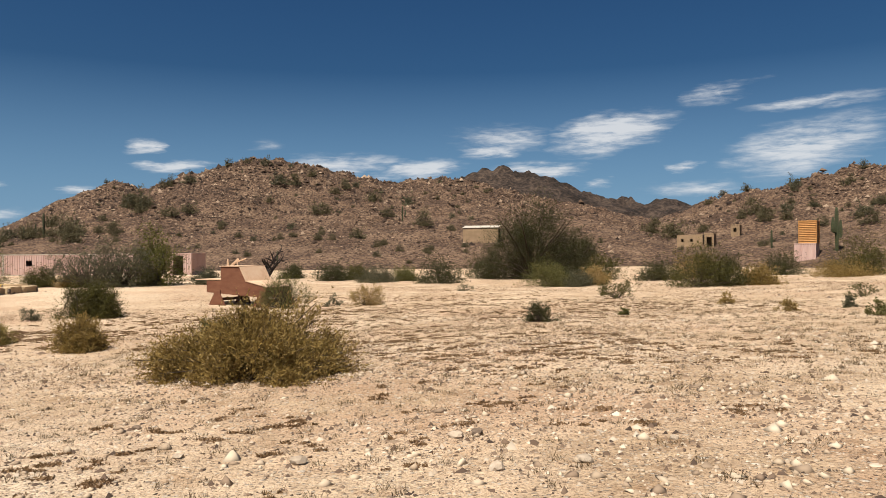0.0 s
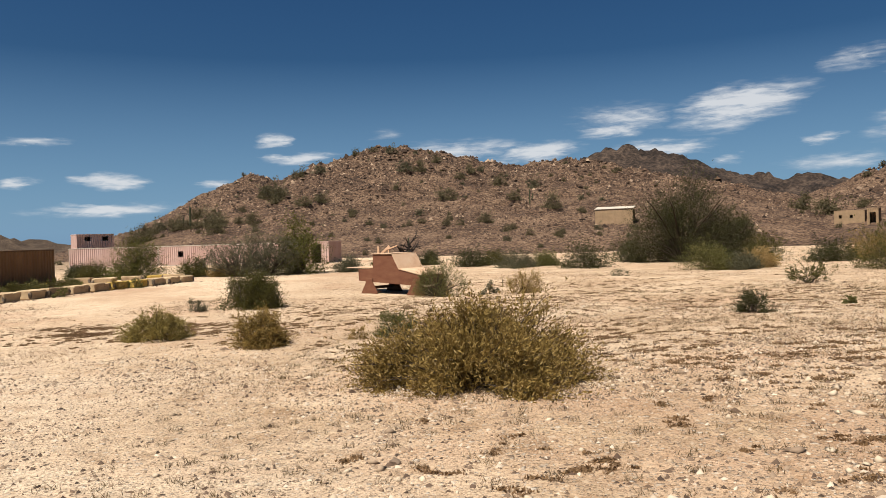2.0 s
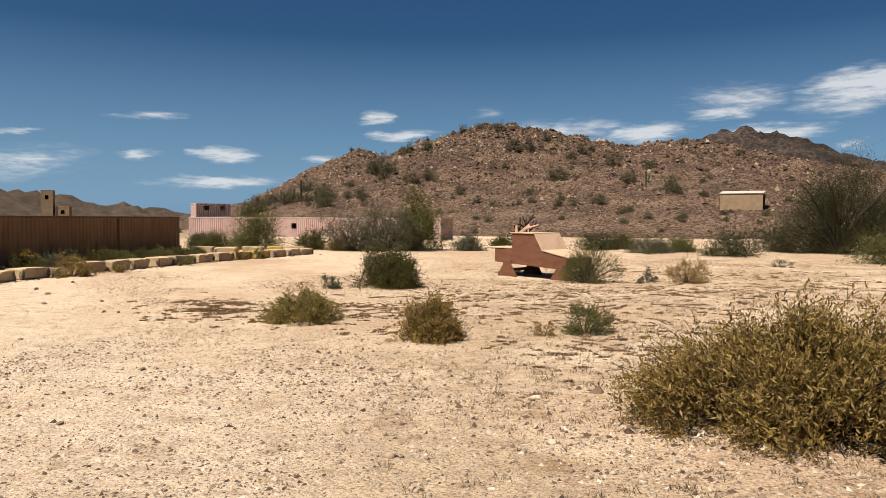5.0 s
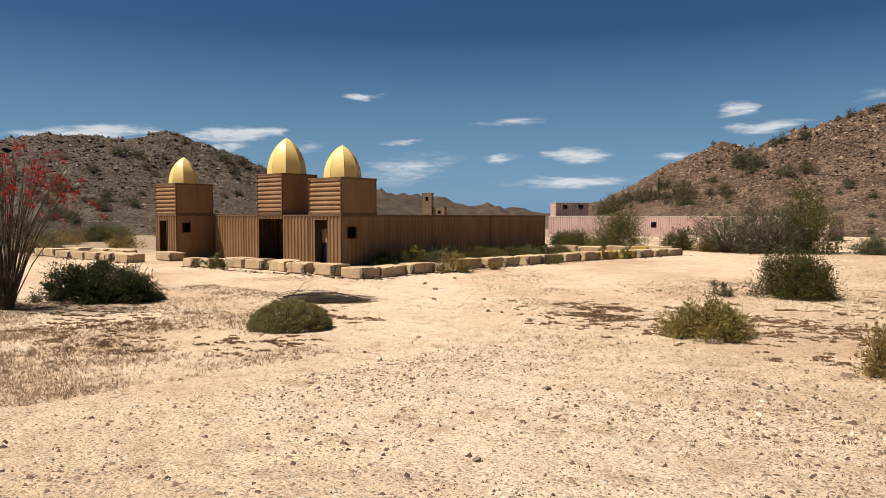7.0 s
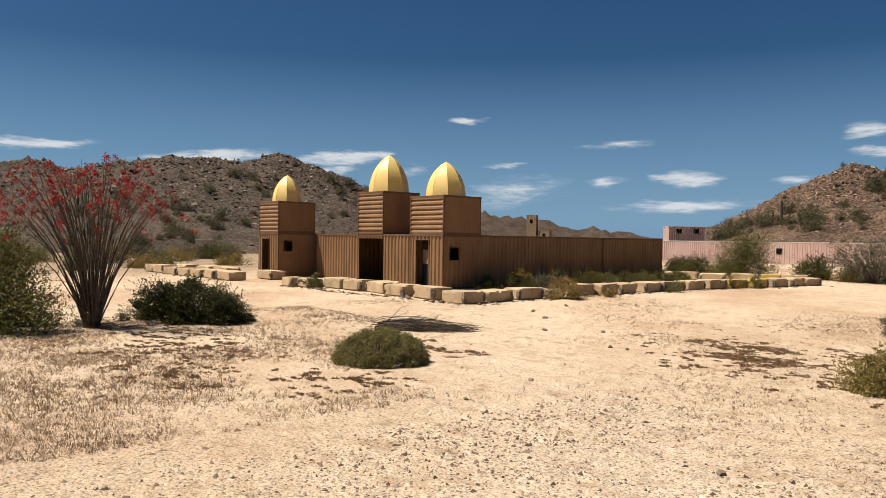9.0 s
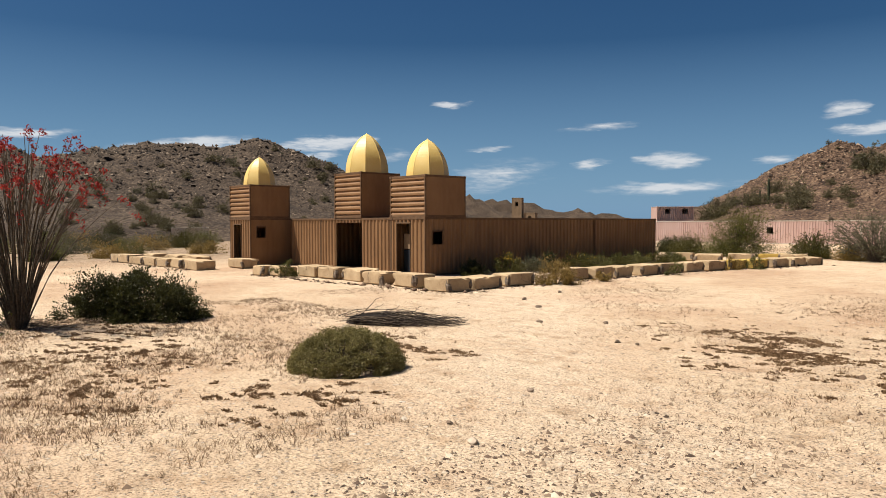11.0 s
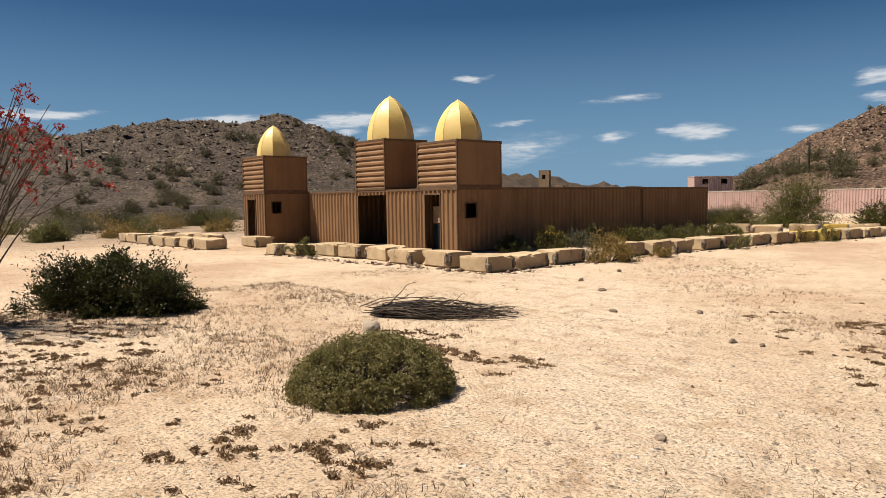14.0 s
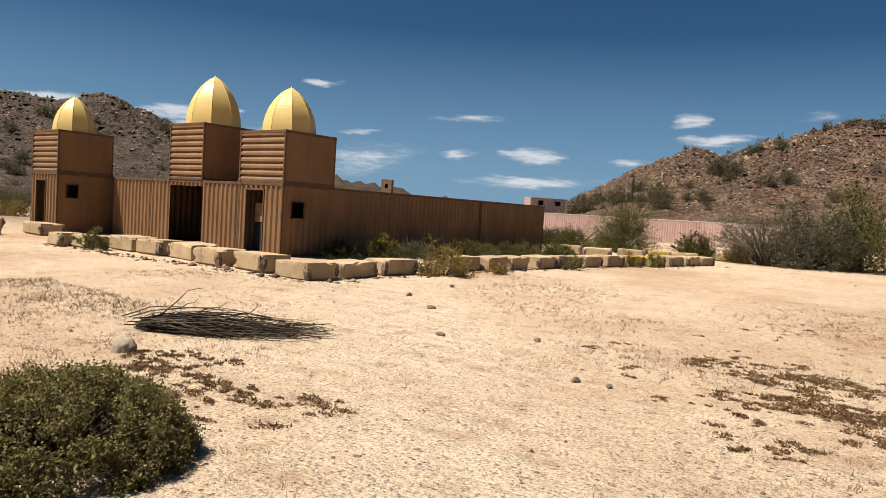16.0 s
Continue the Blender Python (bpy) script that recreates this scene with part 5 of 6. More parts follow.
def saguaro(x, y, height, seed, arms=()):
    ob = thing("saguaro", pose(x, y, land_height(x, y) - 0.15), "slender green saguaro cactus on the slope", "cactus", "saguaros")
    def column(path, r):
        path = np.asarray(path, float)
        rings, n = [], 20
        bm = bmesh.new()
        last = None
        for i, p in enumerate(path):
            t = i / (len(path) - 1)
            q = r * (0.85 + 0.3 * math.sin(t * 2.4)) * (1.0 if t < 0.93 else 0.45)
            vs = []
            for k in range(n):
                a = 2 * math.pi * k / n
                w = q * (1.0 if k % 2 else 0.8)
                vs.append(bm.verts.new((p[0] + w * math.cos(a), p[1] + w * math.sin(a), p[2])))
            if last:
                for k in range(n):
                    bm.faces.new((last[k], last[(k + 1) % n], vs[(k + 1) % n], vs[k]))
            last = vs
        bm.faces.new(last)
        return bm
    part("column", column([(0, 0, height * t) for t in np.linspace(0, 1, 12)], 0.03 * height + 0.035), M_CACTUS, ob)
    for az, z, up in arms:
        dx, dy = math.cos(az), math.sin(az)
        pts = [(dx * q, dy * q, height * z + h) for q, h in ((0.1, 0.0), (0.35, 0.05), (0.55, 0.2), (0.62, 0.5), (0.62, 0.5 + up * 0.5), (0.62, 0.5 + up))]
        part("arm", column(pts, 0.03 * height + 0.03), M_CACTUS, ob)
    return ob


for k, (x, y, h, arms) in enumerate(((-34.4, 111.2, 4.7, ()), (-37.2, 113.9, 2.6, ()), (-40.1, 115.3, 2.0, ()), (33.5, 115.5, 3.2, ((0.4, 0.4, 0.7),)), (90.4, 62.2, 5.9, ((0.2, 0.3, 2.0), (3.4, 0.42, 1.6))), (87.6, 73.6, 2.9, ()), (15.2, 76.5, 2.3, ()), (-94.1, 7.4, 2.8, ((1.2, 0.5, 0.8),)), (-107.8, 12.8, 2.4, ()))):
    saguaro(x, y, h, k, arms)


def ironwood(x, y, width, height, seed, leaves):
    (sc, sf), (lc, lf) = bush_data(width, width * 0.8, height, leaves, 0.046, seed, 70, "dome", 0.12, 0.3)
    ob = thing("ironwood_tree", pose(x, y, at_ground(x, y)), "large dark grey-green ironwood tree with pale bare limbs", "tree")
    rng = np.random.default_rng(seed)
    for k in range(7):
        a = 2 * math.pi * k / 7 + rng.uniform(-0.3, 0.3)
        s = np.linspace(0, 1, 8)[:, None]
        path = np.array([math.cos(a), math.sin(a), 0]) * (0.25 + width * 0.36 * s ** 1.3) + np.array([0, 0, 1.0]) * height * 0.72 * s ** 0.85 + np.cumsum(rng.normal(size=(8, 3)) * 0.09, 0) * s
        path[0, 2] = -0.1
        c, f = tube(path, 0.16, 0.03, 7)
        o = raw_object("limb", c, f, M_WOOD)
        o.parent = ob
    for nm, co, fa, mt in (("branchwork", sc, sf, M_WOOD), ("crown", lc, lf, L_DARK)):
        o = raw_object(nm, co, fa, mt)
        o.parent = ob
    c, f = tube([(0, 0, -0.1), (0.05, 0.02, 0.5), (0.0, 0.05, 1.1), (0.1, 0, 1.8)], 0.3, 0.16, 9)
    o = raw_object("trunk", c, f, M_WOOD)
    o.parent = ob
    return ob


ironwood(44.8, 34.0, 8.8, 6.9, 331, 80000)
ironwood(49.0, 35.5, 5.0, 4.4, 332, 32000)

# ---- shrubs on the slopes ----
templates = []
L_SLOPE = leaf_material("dusty_olive_leaves", (0.085, 0.072, 0.034), (0.19, 0.16, 0.08))
for k, lf in enumerate((L_SLOPE, L_GREY, L_SLOPE, L_SLOPE, L_SLOPE)):
    (sc, sf), (lc, lf2) = bush_data(1.35, 1.35, 1.0, 1500, 0.05, 400 + k, 18, "dome", 0.22)
    templates.append((raw_mesh("branchwork", sc, sf, M_WOOD), raw_mesh("foliage", lc, lf2, lf)))


def slope_shrub(x, y, size, k):
    ob = thing("shrub", Matrix.Translation((x, y, land_height(x, y) - 0.08 * size)) @ pose(0, 0, 0, 0, 0, (k * 77) % 360) @ Matrix.Diagonal((size, size, size, 1)), "dusty desert shrub on the rocky slope", "shrub", "shrubs on the slopes")
    for me in templates[k % 5]:
        o = new(me.name, me)
        o.parent = ob


SHRUBS_MAIN = [(-23.0, 147.9, 3.4), (-17.7, 146.9, 2.8), (-20.6, 124.6, 4.0), (-12.2, 115.2, 2.8), (-9.6, 118.5, 3.1), (-24.7, 101.0, 3.6), (4.5, 141.5, 3.6), (8.4, 142.0, 3.3), (16.5, 120.3, 3.4), (25.5, 96.4, 2.5), (27.1, 136.0, 3.2), (34.7, 136.9, 3.2), (37.7, 105.3, 3.4), (30.3, 118.5, 2.5), (18.0, 139.0, 2.6), (0.0, 106.0, 1.3), (7.9, 95.9, 1.2), (12.4, 96.6, 1.2), (18.9, 94.9, 1.5), (20.4, 84.0, 1.0), (29.5, 88.5, 1.4), (29.5, 80.5, 1.2), (33.0, 85.0, 1.2), (37.4, 81.3, 1.0), (34.3, 75.9, 0.8), (9.5, 83.5, 1.1), (7.1, 86.1, 0.9), (8.6, 77.2, 0.8), (-18.9, 105.0, 1.3)]
SHRUBS_CREST = [(-40.7, 106.0, 3.3), (-42.0, 104.2, 3.3), (-1.6, 161.3, 2.7), (-12.3, 165.2, 2.2), (-7.8, 165.7, 2.2), (11.6, 150.0, 2.5), (20.3, 143.2, 2.1), (22.3, 151.8, 2.0)]
SHRUBS_FLANK = [(-27.8, 108.5, 3.9), (-37.6, 120.8, 3.8), (-40.2, 116.5, 3.2), (-43.2, 115.0, 2.8), (-45.8, 113.6, 2.6), (-35.8, 111.7, 2.7), (-23.4, 109.0, 2.2), (-21.6, 110.7, 1.7), (-21.5, 128.4, 3.8), (-24.5, 128.9, 3.5), (-0.6, 108.8, 1.5), (5.0, 97.6, 1.3), (5.1, 127.2, 1.8), (13.3, 102.7, 1.7), (20.0, 145.0, 2.2), (30.2, 90.8, 1.4), (37.8, 84.6, 1.4), (19.3, 98.7, 1.3), (43.6, 86.8, 1.2), (-29.0, 110.8, 4.2), (-32.8, 110.8, 2.2), (-37.5, 112.0, 2.6), (-42.7, 112.5, 2.3), (-23.9, 129.0, 4.6), (-19.9, 108.1, 2.4), (-26.9, 119.6, 1.8)]
SHRUBS_GREY = [(-112.0, 40.4, 2.3), (-99.5, 30.4, 1.9), (-111.3, 44.3, 2.5), (-91.7, 23.3, 1.6), (-84.5, 17.1, 1.6), (-100.0, 58.2, 2.4), (-106.9, 60.5, 2.7), (-96.0, 39.7, 1.6), (-84.9, 26.2, 1.8), (-80.9, 28.2, 2.1), (-74.8, 14.4, 1.9), (-72.0, 9.7, 1.8), (-100.1, 15.8, 2.5), (-93.1, 22.4, 2.8), (-78.5, 16.0, 2.3), (-74.2, 16.9, 1.8), (-79.3, 23.1, 2.1), (-88.0, 10.0, 1.9), (-77.4, 5.4, 2.1), (-93.3, 7.1, 1.6), (-72.6, 9.7, 1.9), (-91.3, 18.3, 1.4)]
SHRUBS_ROAD = [(109.3, 106.0, 2.4), (96.0, 96.4, 3.3), (96.7, 92.7, 2.9), (105.8, 93.6, 1.8), (116.5, 100.5, 2.7), (105.2, 79.3, 2.3), (99.3, 80.2, 1.8), (87.2, 96.5, 2.1), (82.3, 98.5, 4.0), (81.6, 108.3, 3.4), (100.7, 93.7, 2.3), (102.5, 73.4, 2.6), (111.3, 83.5, 2.1)]
SHRUBS_RIGHT = [(93.9, 96.2, 1.8), (95.7, 90.8, 1.9), (104.3, 98.1, 1.6), (106.6, 120.0, 1.8), (108.4, 104.4, 1.9), (124.8, 108.4, 1.8), (98.0, 118.6, 1.5), (102.3, 108.8, 1.2), (98.7, 89.8, 2.1), (105.7, 93.3, 1.3), (104.1, 78.4, 1.2), (102.8, 122.4, 1.6), (86.7, 119.3, 1.7), (109.3, 89.3, 1.1), (111.2, 83.3, 1.5), (84.2, 106.4, 1.8)]
SHRUBS_LEFT = [(-75.3, 16.5, 2.1), (-70.3, 19.6, 2.2), (-100.8, 40.4, 1.6), (-113.1, 42.6, 1.5), (-110.5, 48.8, 1.5), (-83.5, 17.4, 1.3), (-36.9, 6.1, 1.7), (-87.1, 50.4, 1.7), (-85.7, 23.0, 1.3), (-87.8, 26.9, 1.2), (-106.1, 64.2, 2.3), (-84.7, 46.6, 1.2), (-86.4, 32.2, 1.4), (-93.5, 13.9, 1.7), (-89.3, 20.6, 1.6), (-73.6, 12.6, 1.1), (-72.7, 16.5, 1.9), (-81.6, 22.7, 1.4), (-88.2, 27.6, 1.1), (-57.1, 6.6, 0.6)]
k = 0
for x, y, s in SHRUBS_MAIN + SHRUBS_CREST + SHRUBS_RIGHT + SHRUBS_LEFT + SHRUBS_FLANK + SHRUBS_GREY + SHRUBS_ROAD:
    slope_shrub(x, y, s * 0.85, k)
    k += 1
rng = np.random.default_rng(77)
for x0, x1, y0, y1, count in ((-45, 70, 72, 165, 75), (-120, -50, -30, 75, 60), (78, 140, 40, 118, 34)):
    for q in range(count):
        slope_shrub(rng.uniform(x0, x1), rng.uniform(y0, y1), rng.uniform(0.5, 1.25), k)
        k += 1


# ---- loose rock ----
def pebbles(n_verts_seed, px, py, pz, r, flat=0.62, half=False):
    """One jittered octahedron at each place; half: small gravel sunk into the sand, with no underside."""
    rng = np.random.default_rng(n_verts_seed)
    n = len(px)
    unit = np.array([(1, 0, 0), (0, 1, 0), (-1, 0, 0), (0, -1, 0), (0.1, 0.1, 1), (0, 0, -1)], float)
    co = unit[None] * (1 + rng.uniform(-0.5, 0.5, (n, 6, 3)) * (np.abs(unit) > 0.5)[None]) + rng.uniform(-0.3, 0.3, (n, 6, 3))
    a = rng.uniform(0, 2 * math.pi, n)
    ca, sa = np.cos(a)[:, None], np.sin(a)[:, None]
    st = rng.uniform(0.75, 1.5, (n, 1))
    X, Y = co[:, :, 0] * st, co[:, :, 1]
    out = np.stack([px[:, None] + r[:, None] * (X * ca - Y * sa), py[:, None] + r[:, None] * (X * sa + Y * ca), pz[:, None] + r[:, None] * co[:, :, 2] * flat], 2)
    tri = np.array([(0, 1, 4), (1, 2, 4), (2, 3, 4), (3, 0, 4), (1, 0, 5), (2, 1, 5), (3, 2, 5), (0, 3, 5)][:4 if half else 8])
    faces = (np.arange(n)[:, None, None] * 6 + tri[None]).reshape(-1, 3)
    return out.reshape(-1, 3), faces


def island_material(name, stops, rough=0.9):
    m = bpy.data.materials.new(name)
    m.use_nodes = True
    nt, nodes = m.node_tree, m.node_tree.nodes
    b = nodes["Principled BSDF"]
    b.inputs["Roughness"].default_value, b.inputs["Specular IOR Level"].default_value = rough, 0.2
    geo = nodes.new("ShaderNodeNewGeometry")
    ramp = nodes.new("ShaderNodeValToRGB")
    while len(ramp.color_ramp.elements) < len(stops):
        ramp.color_ramp.elements.new(0.5)
    for e, (p, c) in zip(ramp.color_ramp.elements, stops):
        e.position, e.color = p, (*(TONE * q for q in c), 1)
    nt.links.new(geo.outputs["Random Per Island"], ramp.inputs[0])
    n = nodes.new("ShaderNodeTexNoise")
    n.inputs["Scale"].default_value, n.inputs["Detail"].default_value = 20.0, 4.0
    nt.links.new(geo.outputs["Position"], n.inputs["Vector"])
    mx = nodes.new("ShaderNodeMix")
    mx.data_type, mx.blend_type = "RGBA", "OVERLAY"
    mx.inputs[0].default_value = 0.45
    nt.links.new(ramp.outputs[0], mx.inputs[6])
    nt.links.new(n.outputs[1], mx.inputs[7])
    nt.links.new(ramp.outputs[0], b.inputs["Base Color"])
    return m


M_GRAVEL = island_material("mixed_gravel", [(0.0, (0.10, 0.062, 0.042)), (0.3, (0.26, 0.175, 0.118)), (0.65, (0.48, 0.36, 0.25)), (1.0, (0.68, 0.58, 0.46))])
M_SCREE = island_material("hill_scree", [(0.0, (0.022, 0.013, 0.009)), (0.4, (0.075, 0.044, 0.028)), (0.8, (0.128, 0.078, 0.050)), (1.0, (0.40, 0.29, 0.205))])
M_SCREE2 = island_material("grey_scree", [(0.0, (0.017, 0.011, 0.008)), (0.4, (0.051, 0.035, 0.024)), (0.8, (0.089, 0.062, 0.043)), (1.0, (0.29, 0.22, 0.165))])


def scatter(n, x0, x1, y0, y1, seed, keep):
    rng = np.random.default_rng(seed)
    x, y = rng.uniform(x0, x1, n), rng.uniform(y0, y1, n)
    ok = rng.uniform(0, 1, n) < keep(x, y)
    return x[ok], y[ok], rng


def track(x, y):
    """0 on the worn track that leads to the building, 1 away from it."""
    d = np.abs((x - 9.0) * 0.70 + (y + 4.0) * 0.714 + 1.1 * np.sin((x - 10) * 0.22))
    return np.clip((d - 0.9) / 2.2, 0.10, 1)


def stony(x, y):
    return track(x, y) * np.clip(0.10 + 0.026 * (x - y - 26) + 2.0 * fbm(x * 0.33, y * 0.33, 71, 4), 0.05, 1)


x, y, rng = scatter(190000, 7, 42, -27, -2, 501, stony)
r = np.clip(0.0095 * np.exp(rng.normal(size=len(x)) * 0.58), 0.005, 0.045)
tagged(raw_object("gravel", *pebbles(502, x, y, ground_height(x, y) - r * 0.1, r, 0.8, True), M_GRAVEL), "mixed tan and brown gravel strewn on the sand", "gravel", kind="stuff")
x, y, rng = scatter(42000, -10, 62, -24, 30, 503, lambda x, y: 0.8 * stony(x, y))
r = np.clip(0.022 * np.exp(rng.normal(size=len(x)) * 0.5), 0.01, 0.075)
tagged(raw_object("gravel", *pebbles(504, x, y, ground_height(x, y) - r * 0.1, r, 0.8, True), M_GRAVEL), "scattered larger stones on the desert flat", "gravel", kind="stuff")
x, y, rng = scatter(6500, 27, 44, -27, -10, 505, lambda x, y: np.clip(0.25 + 2.5 * fbm(x * 0.4, y * 0.4, 73, 4), 0.03, 1))
r = np.clip(0.017 * np.exp(rng.normal(size=len(x)) * 0.55), 0.008, 0.065)
M_PALEGRAVEL = island_material("pale_broken_stone", [(0.0, (0.26, 0.175, 0.12)), (0.4, (0.50, 0.38, 0.265)), (1.0, (0.74, 0.61, 0.455))])
tagged(raw_object("gravel", *pebbles(506, x, y, ground_height(x, y) + r * 0.15, r, 0.7), M_PALEGRAVEL), "pale broken stones strewn on the flat", "gravel", kind="stuff")
x, y, rng = scatter(150000, 19, 38, -29, -13, 507, lambda x, y: np.clip(0.42 + 2.4 * fbm(x * 0.5, y * 0.5, 75, 4), 0.10, 1))
r = np.clip(0.0092 * np.exp(rng.normal(size=len(x)) * 0.6), 0.004, 0.035)
M_DARKGRAVEL = island_material("brown_grit", [(0.0, (0.06, 0.04, 0.03)), (0.4, (0.17, 0.112, 0.078)), (0.75, (0.36, 0.26, 0.18)), (1.0, (0.80, 0.68, 0.53))])
tagged(raw_object("gravel", *pebbles(508, x, y, ground_height(x, y) - r * 0.1, r, 0.85, True), M_DARKGRAVEL), "fine brown grit strewn over the worn ground", "gravel", kind="stuff")
x, y, rng = scatter(1500, 31.5, 43, -26, -15, 509, lambda x, y: np.clip(0.3 + 2.5 * fbm(x * 0.4, y * 0.4, 73, 4), 0.03, 1))
r = np.clip(0.036 * np.exp(rng.normal(size=len(x)) * 0.4), 0.02, 0.085)
tagged(raw_object("broken_stones", *pebbles(510, x, y, ground_height(x, y) + r * 0.1, r, 0.6), M_PALEGRAVEL), "pale fist-sized stones strewn on the flat", "stones", kind="stuff")
for ridge, sd, x0, x1, y0, y1, mt, n, lab in ((RIDGE_MAIN, 21, -70, 95, 70, 182, M_SCREE, 70000, "loose brown rocks on the hillside"), (RIDGE_LEFT, 41, -145, -50, -50, 95, M_SCREE2, 56000, "loose grey rocks on the hillside"), (RIDGE_RIGHT, 61, 78, 155, 35, 135, M_SCREE, 20000, "loose rocks on the bushy hillside")):
    rng = np.random.default_rng(510 + sd)
    x, y = rng.uniform(x0, x1, n), rng.uniform(y0, y1, n)
    z = ridge_height(x, y, ridge, sd)
    ok = (z > 0.4) & (rng.uniform(0, 1, n) < np.clip(0.34 + z / 26 + 2.0 * fbm(x * 0.07, y * 0.07, 88, 3), 0.05, 1))
    x, y, z = x[ok], y[ok], z[ok]
    r = np.clip(0.15 * np.exp(rng.normal(size=len(x)) * 0.55), 0.07, 0.7) * (0.6 + z / 38)
    tagged(raw_object("scree", *pebbles(511 + sd, x, y, z - r * 0.05, r, 0.95, True), mt), lab, "rocks", kind="stuff")


# broken concrete and stones at the foot of the blocks
rng = np.random.default_rng(520)
foot = []
for x0, y0, x1, y1, n in ((-5.8, -5.3, 6.3, -4.35, 210), (6.35, -4.2, 6.4, 7.0, 170), (6.4, 7.0, 8.5, 21.4, 150), (-22.5, -6.2, -10.5, -6.0, 120)):
    t = rng.uniform(0, 1, n)
    foot.append(np.stack([x0 + (x1 - x0) * t + rng.normal(size=n) * 0.22, y0 + (y1 - y0) * t + rng.normal(size=n) * 0.22], 1))
foot = np.concatenate(foot)
r = np.clip(0.035 * np.exp(rng.normal(size=len(foot)) * 0.6), 0.015, 0.12)
M_RUBBLE = island_material("brown_rubble", [(0.0, (0.06, 0.038, 0.027)), (0.6, (0.19, 0.12, 0.08)), (1.0, (0.48, 0.37, 0.26))])
tagged(raw_object("rubble", *pebbles(521, foot[:, 0], foot[:, 1], ground_height(foot[:, 0], foot[:, 1]) + r * 0.1, r, 0.7), M_RUBBLE), "brown rubble along the foot of the blocks", "rubble", kind="stuff")


def stone(x, y, r, seed, mat, flat=0.65, label="brown stone lying on the sand"):
    bm = bmesh.new()
    bmesh.ops.create_icosphere(bm, subdivisions=3 if r > 0.1 else 2, radius=1.0)
    rnd = random.Random(seed)
    planes = [Vector((rnd.gauss(0, 1), rnd.gauss(0, 1), rnd.gauss(0, 1))).normalized() for q in range(7)]
    for v in bm.verts:
        d = v.co.normalized()
        v.co = d * min([1.15] + [0.68 / max(d.dot(p), 0.2) for p in planes]) * (1 + 0.22 * noise.noise(d * 3 + Vector((seed, 0, 0))))
        v.co = Vector((v.co.x * r * 1.2, v.co.y * r, v.co.z * r * flat))
    for f in bm.faces:
        f.smooth = r > 0.1
    ob = part("stone", bm, mat)
    ob.matrix_world = pose(x, y, at_ground(x, y) + r * flat * 0.45, 0, 0, seed * 53)
    return tagged(ob, label, "stone", "loose stones")


for k, (x, y, r) in enumerate(((33.87, -22.66, 0.085), (30.29, -21.35, 0.055), (23.37, -18.6, 0.05), (22.2, -15.7, 0.06), (14.25, -6.8, 0.08), (17.7, -13.3, 0.055), (15.9, -8.75, 0.07), (16.3, -8.7, 0.06), (18.25, -15.2, 0.05), (29.1, -22.9, 0.07), (28.75, -22.7, 0.06), (13.0, -7.6, 0.09), (10.9, -5.2, 0.09), (9.3, -4.0, 0.1), (8.7, -1.6, 0.09))):
    stone(x, y, r * 0.8, 600 + k, M_ROCK)
for k, (x, y, r) in enumerate(((33.66, -22.68, 0.10), (22.9, -16.5, 0.075), (32.3, -23.3, 0.09), (33.9, -23.9, 0.09), (34.6, -23.8, 0.10), (18.9, -15.5, 0.09), (31.2, -22.9, 0.07), (35.5, -23.3, 0.06))):
    stone(x, y, r * 0.72, 640 + k, M_PALE, label="pale stone lying on the sand")
stone(11.45, -11.9, 0.135, 660, M_PALE, 0.95, "large rounded pale grey boulder beside dead canes")


# ---- dry weeds ----
def weedy(x, y):
    return track(x, y) * np.clip(3.0 * fbm(x * 0.30, y * 0.30, 93, 4) + 0.12, 0, 1)


def blades(px, py, per, height, seed, spread=0.022):
    rng = np.random.default_rng(seed)
    n = len(px)
    bx = np.repeat(px, per) + rng.normal(size=n * per) * spread
    by = np.repeat(py, per) + rng.normal(size=n * per) * spread
    bz = ground_height(bx, by) - 0.004
    h = height * rng.uniform(0.4, 1.3, n * per)
    lean = rng.normal(size=(n * per, 2)) * 0.55
    a = rng.uniform(0, math.pi, n * per)
    w = 0.0022 * rng.uniform(0.8, 2.2, n * per)
    p0 = np.stack([bx - w * np.cos(a), by - w * np.sin(a), bz], 1)
    p1 = np.stack([bx + w * np.cos(a), by + w * np.sin(a), bz], 1)
    p2 = np.stack([bx + lean[:, 0] * h, by + lean[:, 1] * h, bz + h], 1)
    return np.stack([p0, p1, p2], 1).reshape(-1, 3), np.arange(3 * n * per).reshape(-1, 3)


x, y, rng = scatter(75000, 3, 42, -26, 4, 701, weedy)
tagged(raw_object("dry_weeds", *blades(x, y, 6, 0.055, 702), L_WEED), "short dry brown weeds in patches on the sand", "weeds", kind="stuff")
x, y, rng = scatter(52000, 17, 60, -16, 22, 703, lambda x, y: np.clip(2.6 * fbm(x * 0.42, y * 0.42, 96, 4) + 0.28, 0, 1) * np.clip((x - 17) / 6, 0, 1))
tagged(raw_object("dry_weeds", *blades(x, y, 5, 0.07, 704), L_WEED), "sparse dry weeds on the brown stony flat", "weeds", kind="stuff")
x, y, rng = scatter(26000, 4, 18, -20, -9.5, 705, lambda x, y: np.clip(2.4 * fbm(x * 0.5, y * 0.5, 98, 4) + 0.30, 0, 1) * np.clip(-(x * 0.72 + y) / 2.5 - 0.6, 0, 1))
tagged(raw_object("dry_weeds", *blades(x, y, 6, 0.07, 706), L_WEED), "dry stubble between the ocotillo and the low bush", "weeds", kind="stuff")
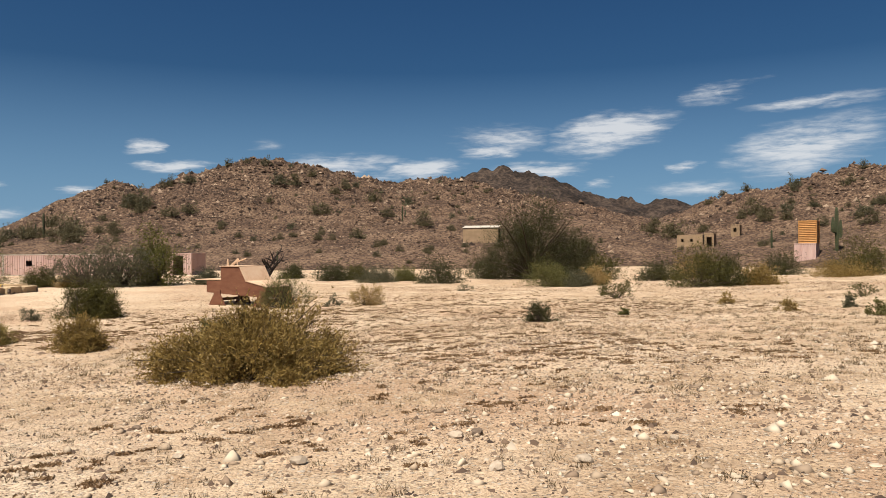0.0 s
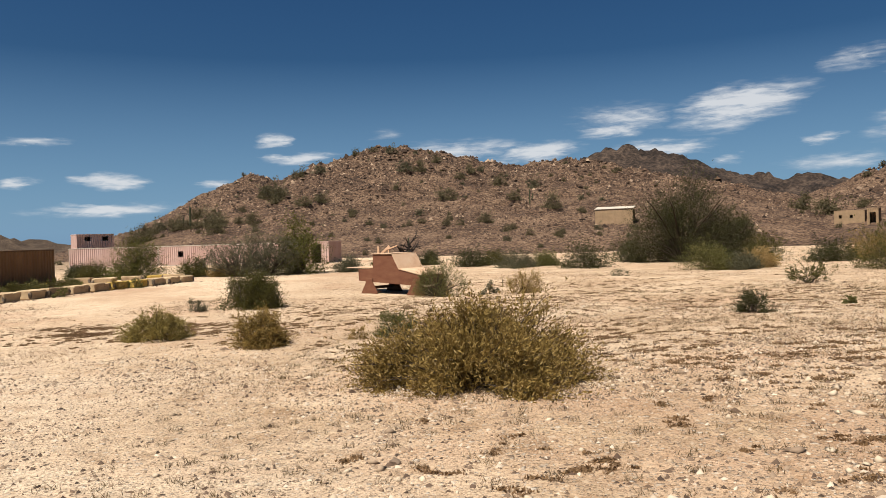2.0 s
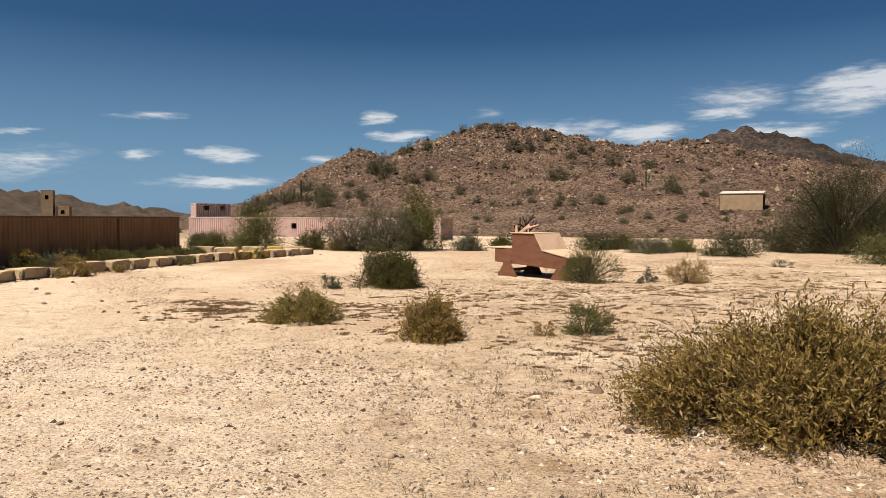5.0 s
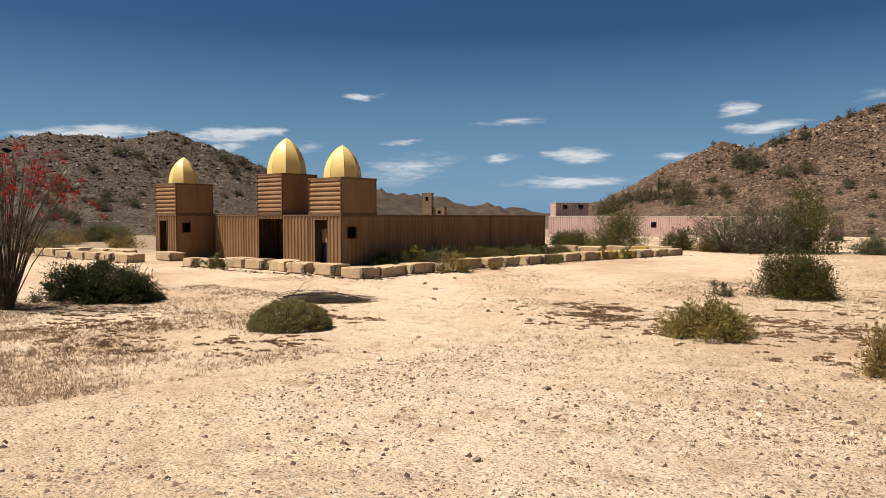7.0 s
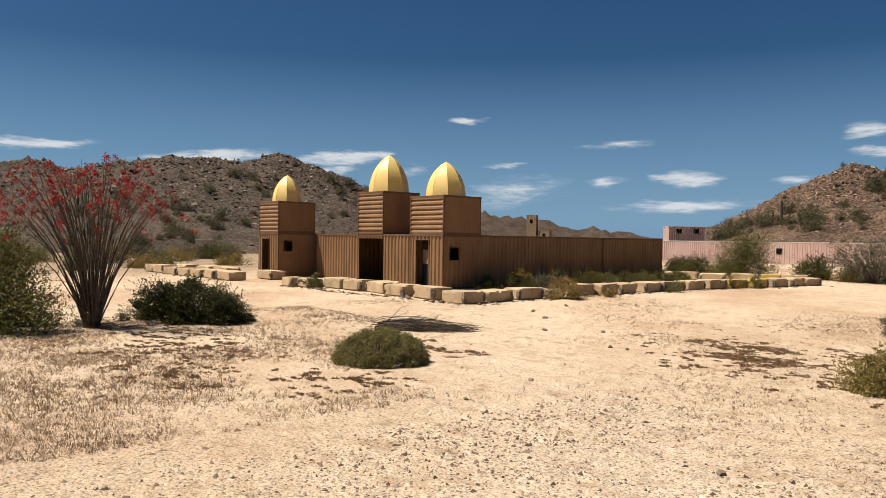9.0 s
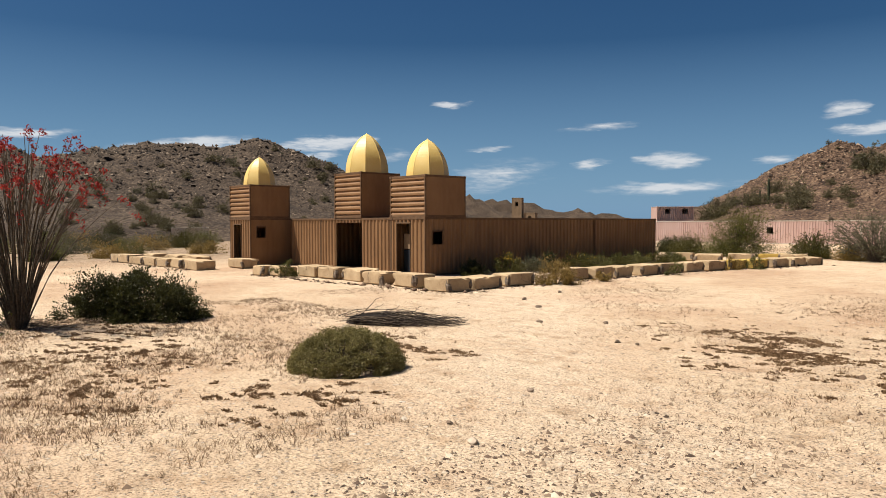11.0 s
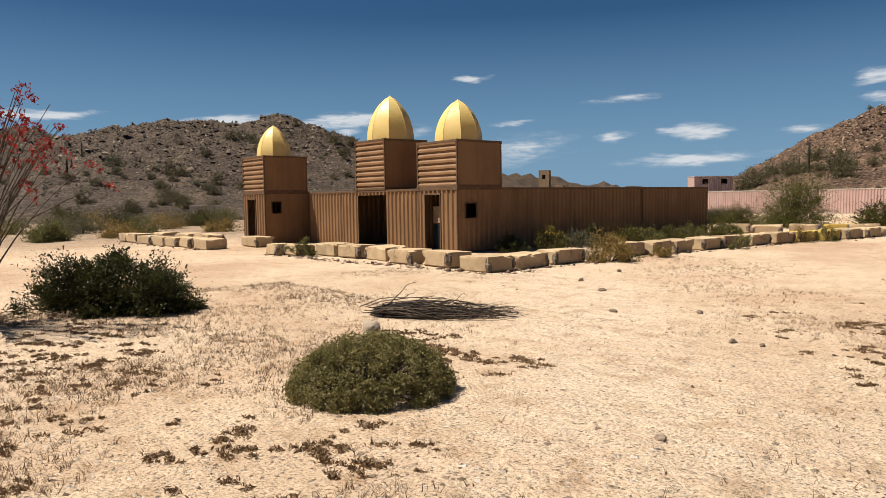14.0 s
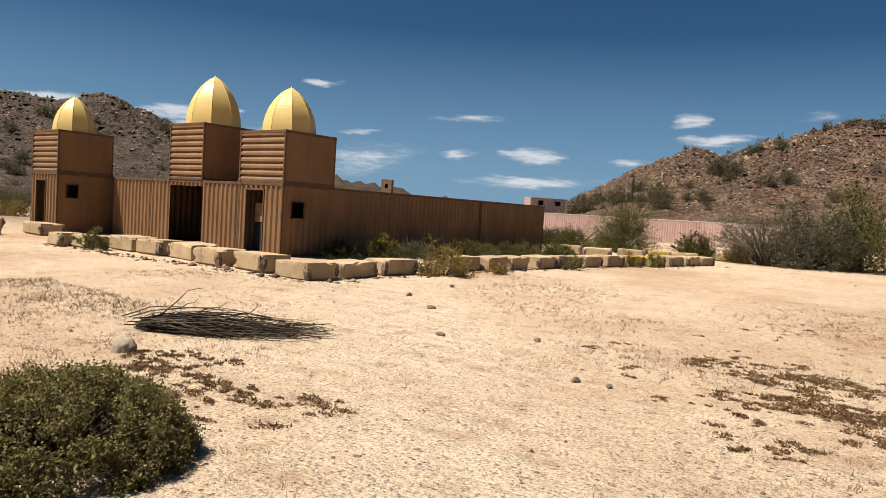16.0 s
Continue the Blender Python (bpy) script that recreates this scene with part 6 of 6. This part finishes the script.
x, y, rng = scatter(19000, 7, 18, -23, -16.4, 707, lambda x, y: np.clip(0.55 + 2.2 * fbm(x * 0.6, y * 0.6, 99, 4), 0.08, 1) * np.clip((-16.6 - 0.05 * (x - 12) - y) / 1.2, 0, 1))
L_STRAW = leaf_material("dry_russet_weeds", (0.22, 0.13, 0.07), (0.42, 0.28, 0.165))
tagged(raw_object("dry_weeds", *blades(x, y, 6, 0.075, 708), L_STRAW), "russet dry stubble in front of the ocotillo", "weeds", kind="stuff")
x, y, rng = scatter(5200, 27, 47, -26, 3, 711, lambda x, y: np.clip(0.5 + 2.0 * fbm(x * 0.35, y * 0.35, 101, 3), 0.05, 1))
tagged(raw_object("weed_tufts", *blades(x, y, 24, 0.06, 712, 0.05), leaf_material("olive_brown_tufts", (0.085, 0.055, 0.024), (0.20, 0.135, 0.06))), "small olive-brown weed tufts dotted over the stony flat", "weeds", kind="stuff")
# flat dark mats of dead annual plants
rng = np.random.default_rng(710)
spots = []
for cx, cy, sx, sy, n in ((20.5, -8.6, 3.2, 1.7, 70), (23.5, -8.0, 3.0, 1.6, 45), (14.1, -12.2, 0.9, 0.6, 14), (16.0, -15.7, 0.9, 0.7, 16), (13.2, -17.0, 2.6, 1.4, 34), (33.5, -14.5, 4.0, 3.5, 80), (29.0, -7.0, 4.0, 3.0, 60), (36.5, -17.5, 4.0, 3.0, 70), (32.5, -22.0, 3.0, 1.5, 30), (28.0, 0.5, 5.0, 3.0, 60), (40.0, -4.0, 6.0, 5.0, 130), (25.0, -4.0, 5.0, 3.0, 90), (30.0, -12.0, 4.0, 2.5, 80), (33.0, 10.0, 8.0, 4.0, 90), (8.0, -15.3, 2.2, 0.9, 26), (35.0, 4.0, 8.0, 5.0, 80), (18.5, -7.9, 0.9, 0.5, 44), (17.3, -6.3, 1.2, 1.0, 34), (12.4, -11.8, 0.8, 0.45, 22), (20.2, -6.0, 1.6, 0.9, 44), (22.5, -6.4, 1.6, 0.8, 30), (10.8, -16.6, 2.2, 0.5, 30), (13.9, -17.3, 1.0, 0.6, 6)):
    for q in range(n):
        spots.append((cx + rng.normal() * sx * 0.6, cy + rng.normal() * sy * 0.6, rng.uniform(0.05, 0.22)))
pts = []
for cx, cy, rr in spots:
    turn = rng.uniform(0, math.pi)
    for q in range(rng.integers(3, 8)):
        u, v = rng.normal() * rr * 1.1, rng.normal() * rr * 0.4
        ox, oy = cx + u * math.cos(turn) - v * math.sin(turn), cy + u * math.sin(turn) + v * math.cos(turn)
        sub = rr * rng.uniform(0.15, 0.5)
        n = int(300 * sub ** 0.8)
        xx, yy = ox + rng.normal(size=n) * sub * 0.75, oy + rng.normal(size=n) * sub * 0.5
        pts.append(np.stack([xx, yy, ground_height(xx, yy) + rng.uniform(0.002, 0.014, n)], 1))
tagged(raw_object("dead_weed_mats", *leaves_at(np.concatenate(pts), 0.014, rng, 1.8), leaf_material("dark_dead_weeds", (0.15, 0.082, 0.038), (0.31, 0.19, 0.095), 0.2)), "dark flat mats of dead weeds on the sand", "weeds", kind="stuff")
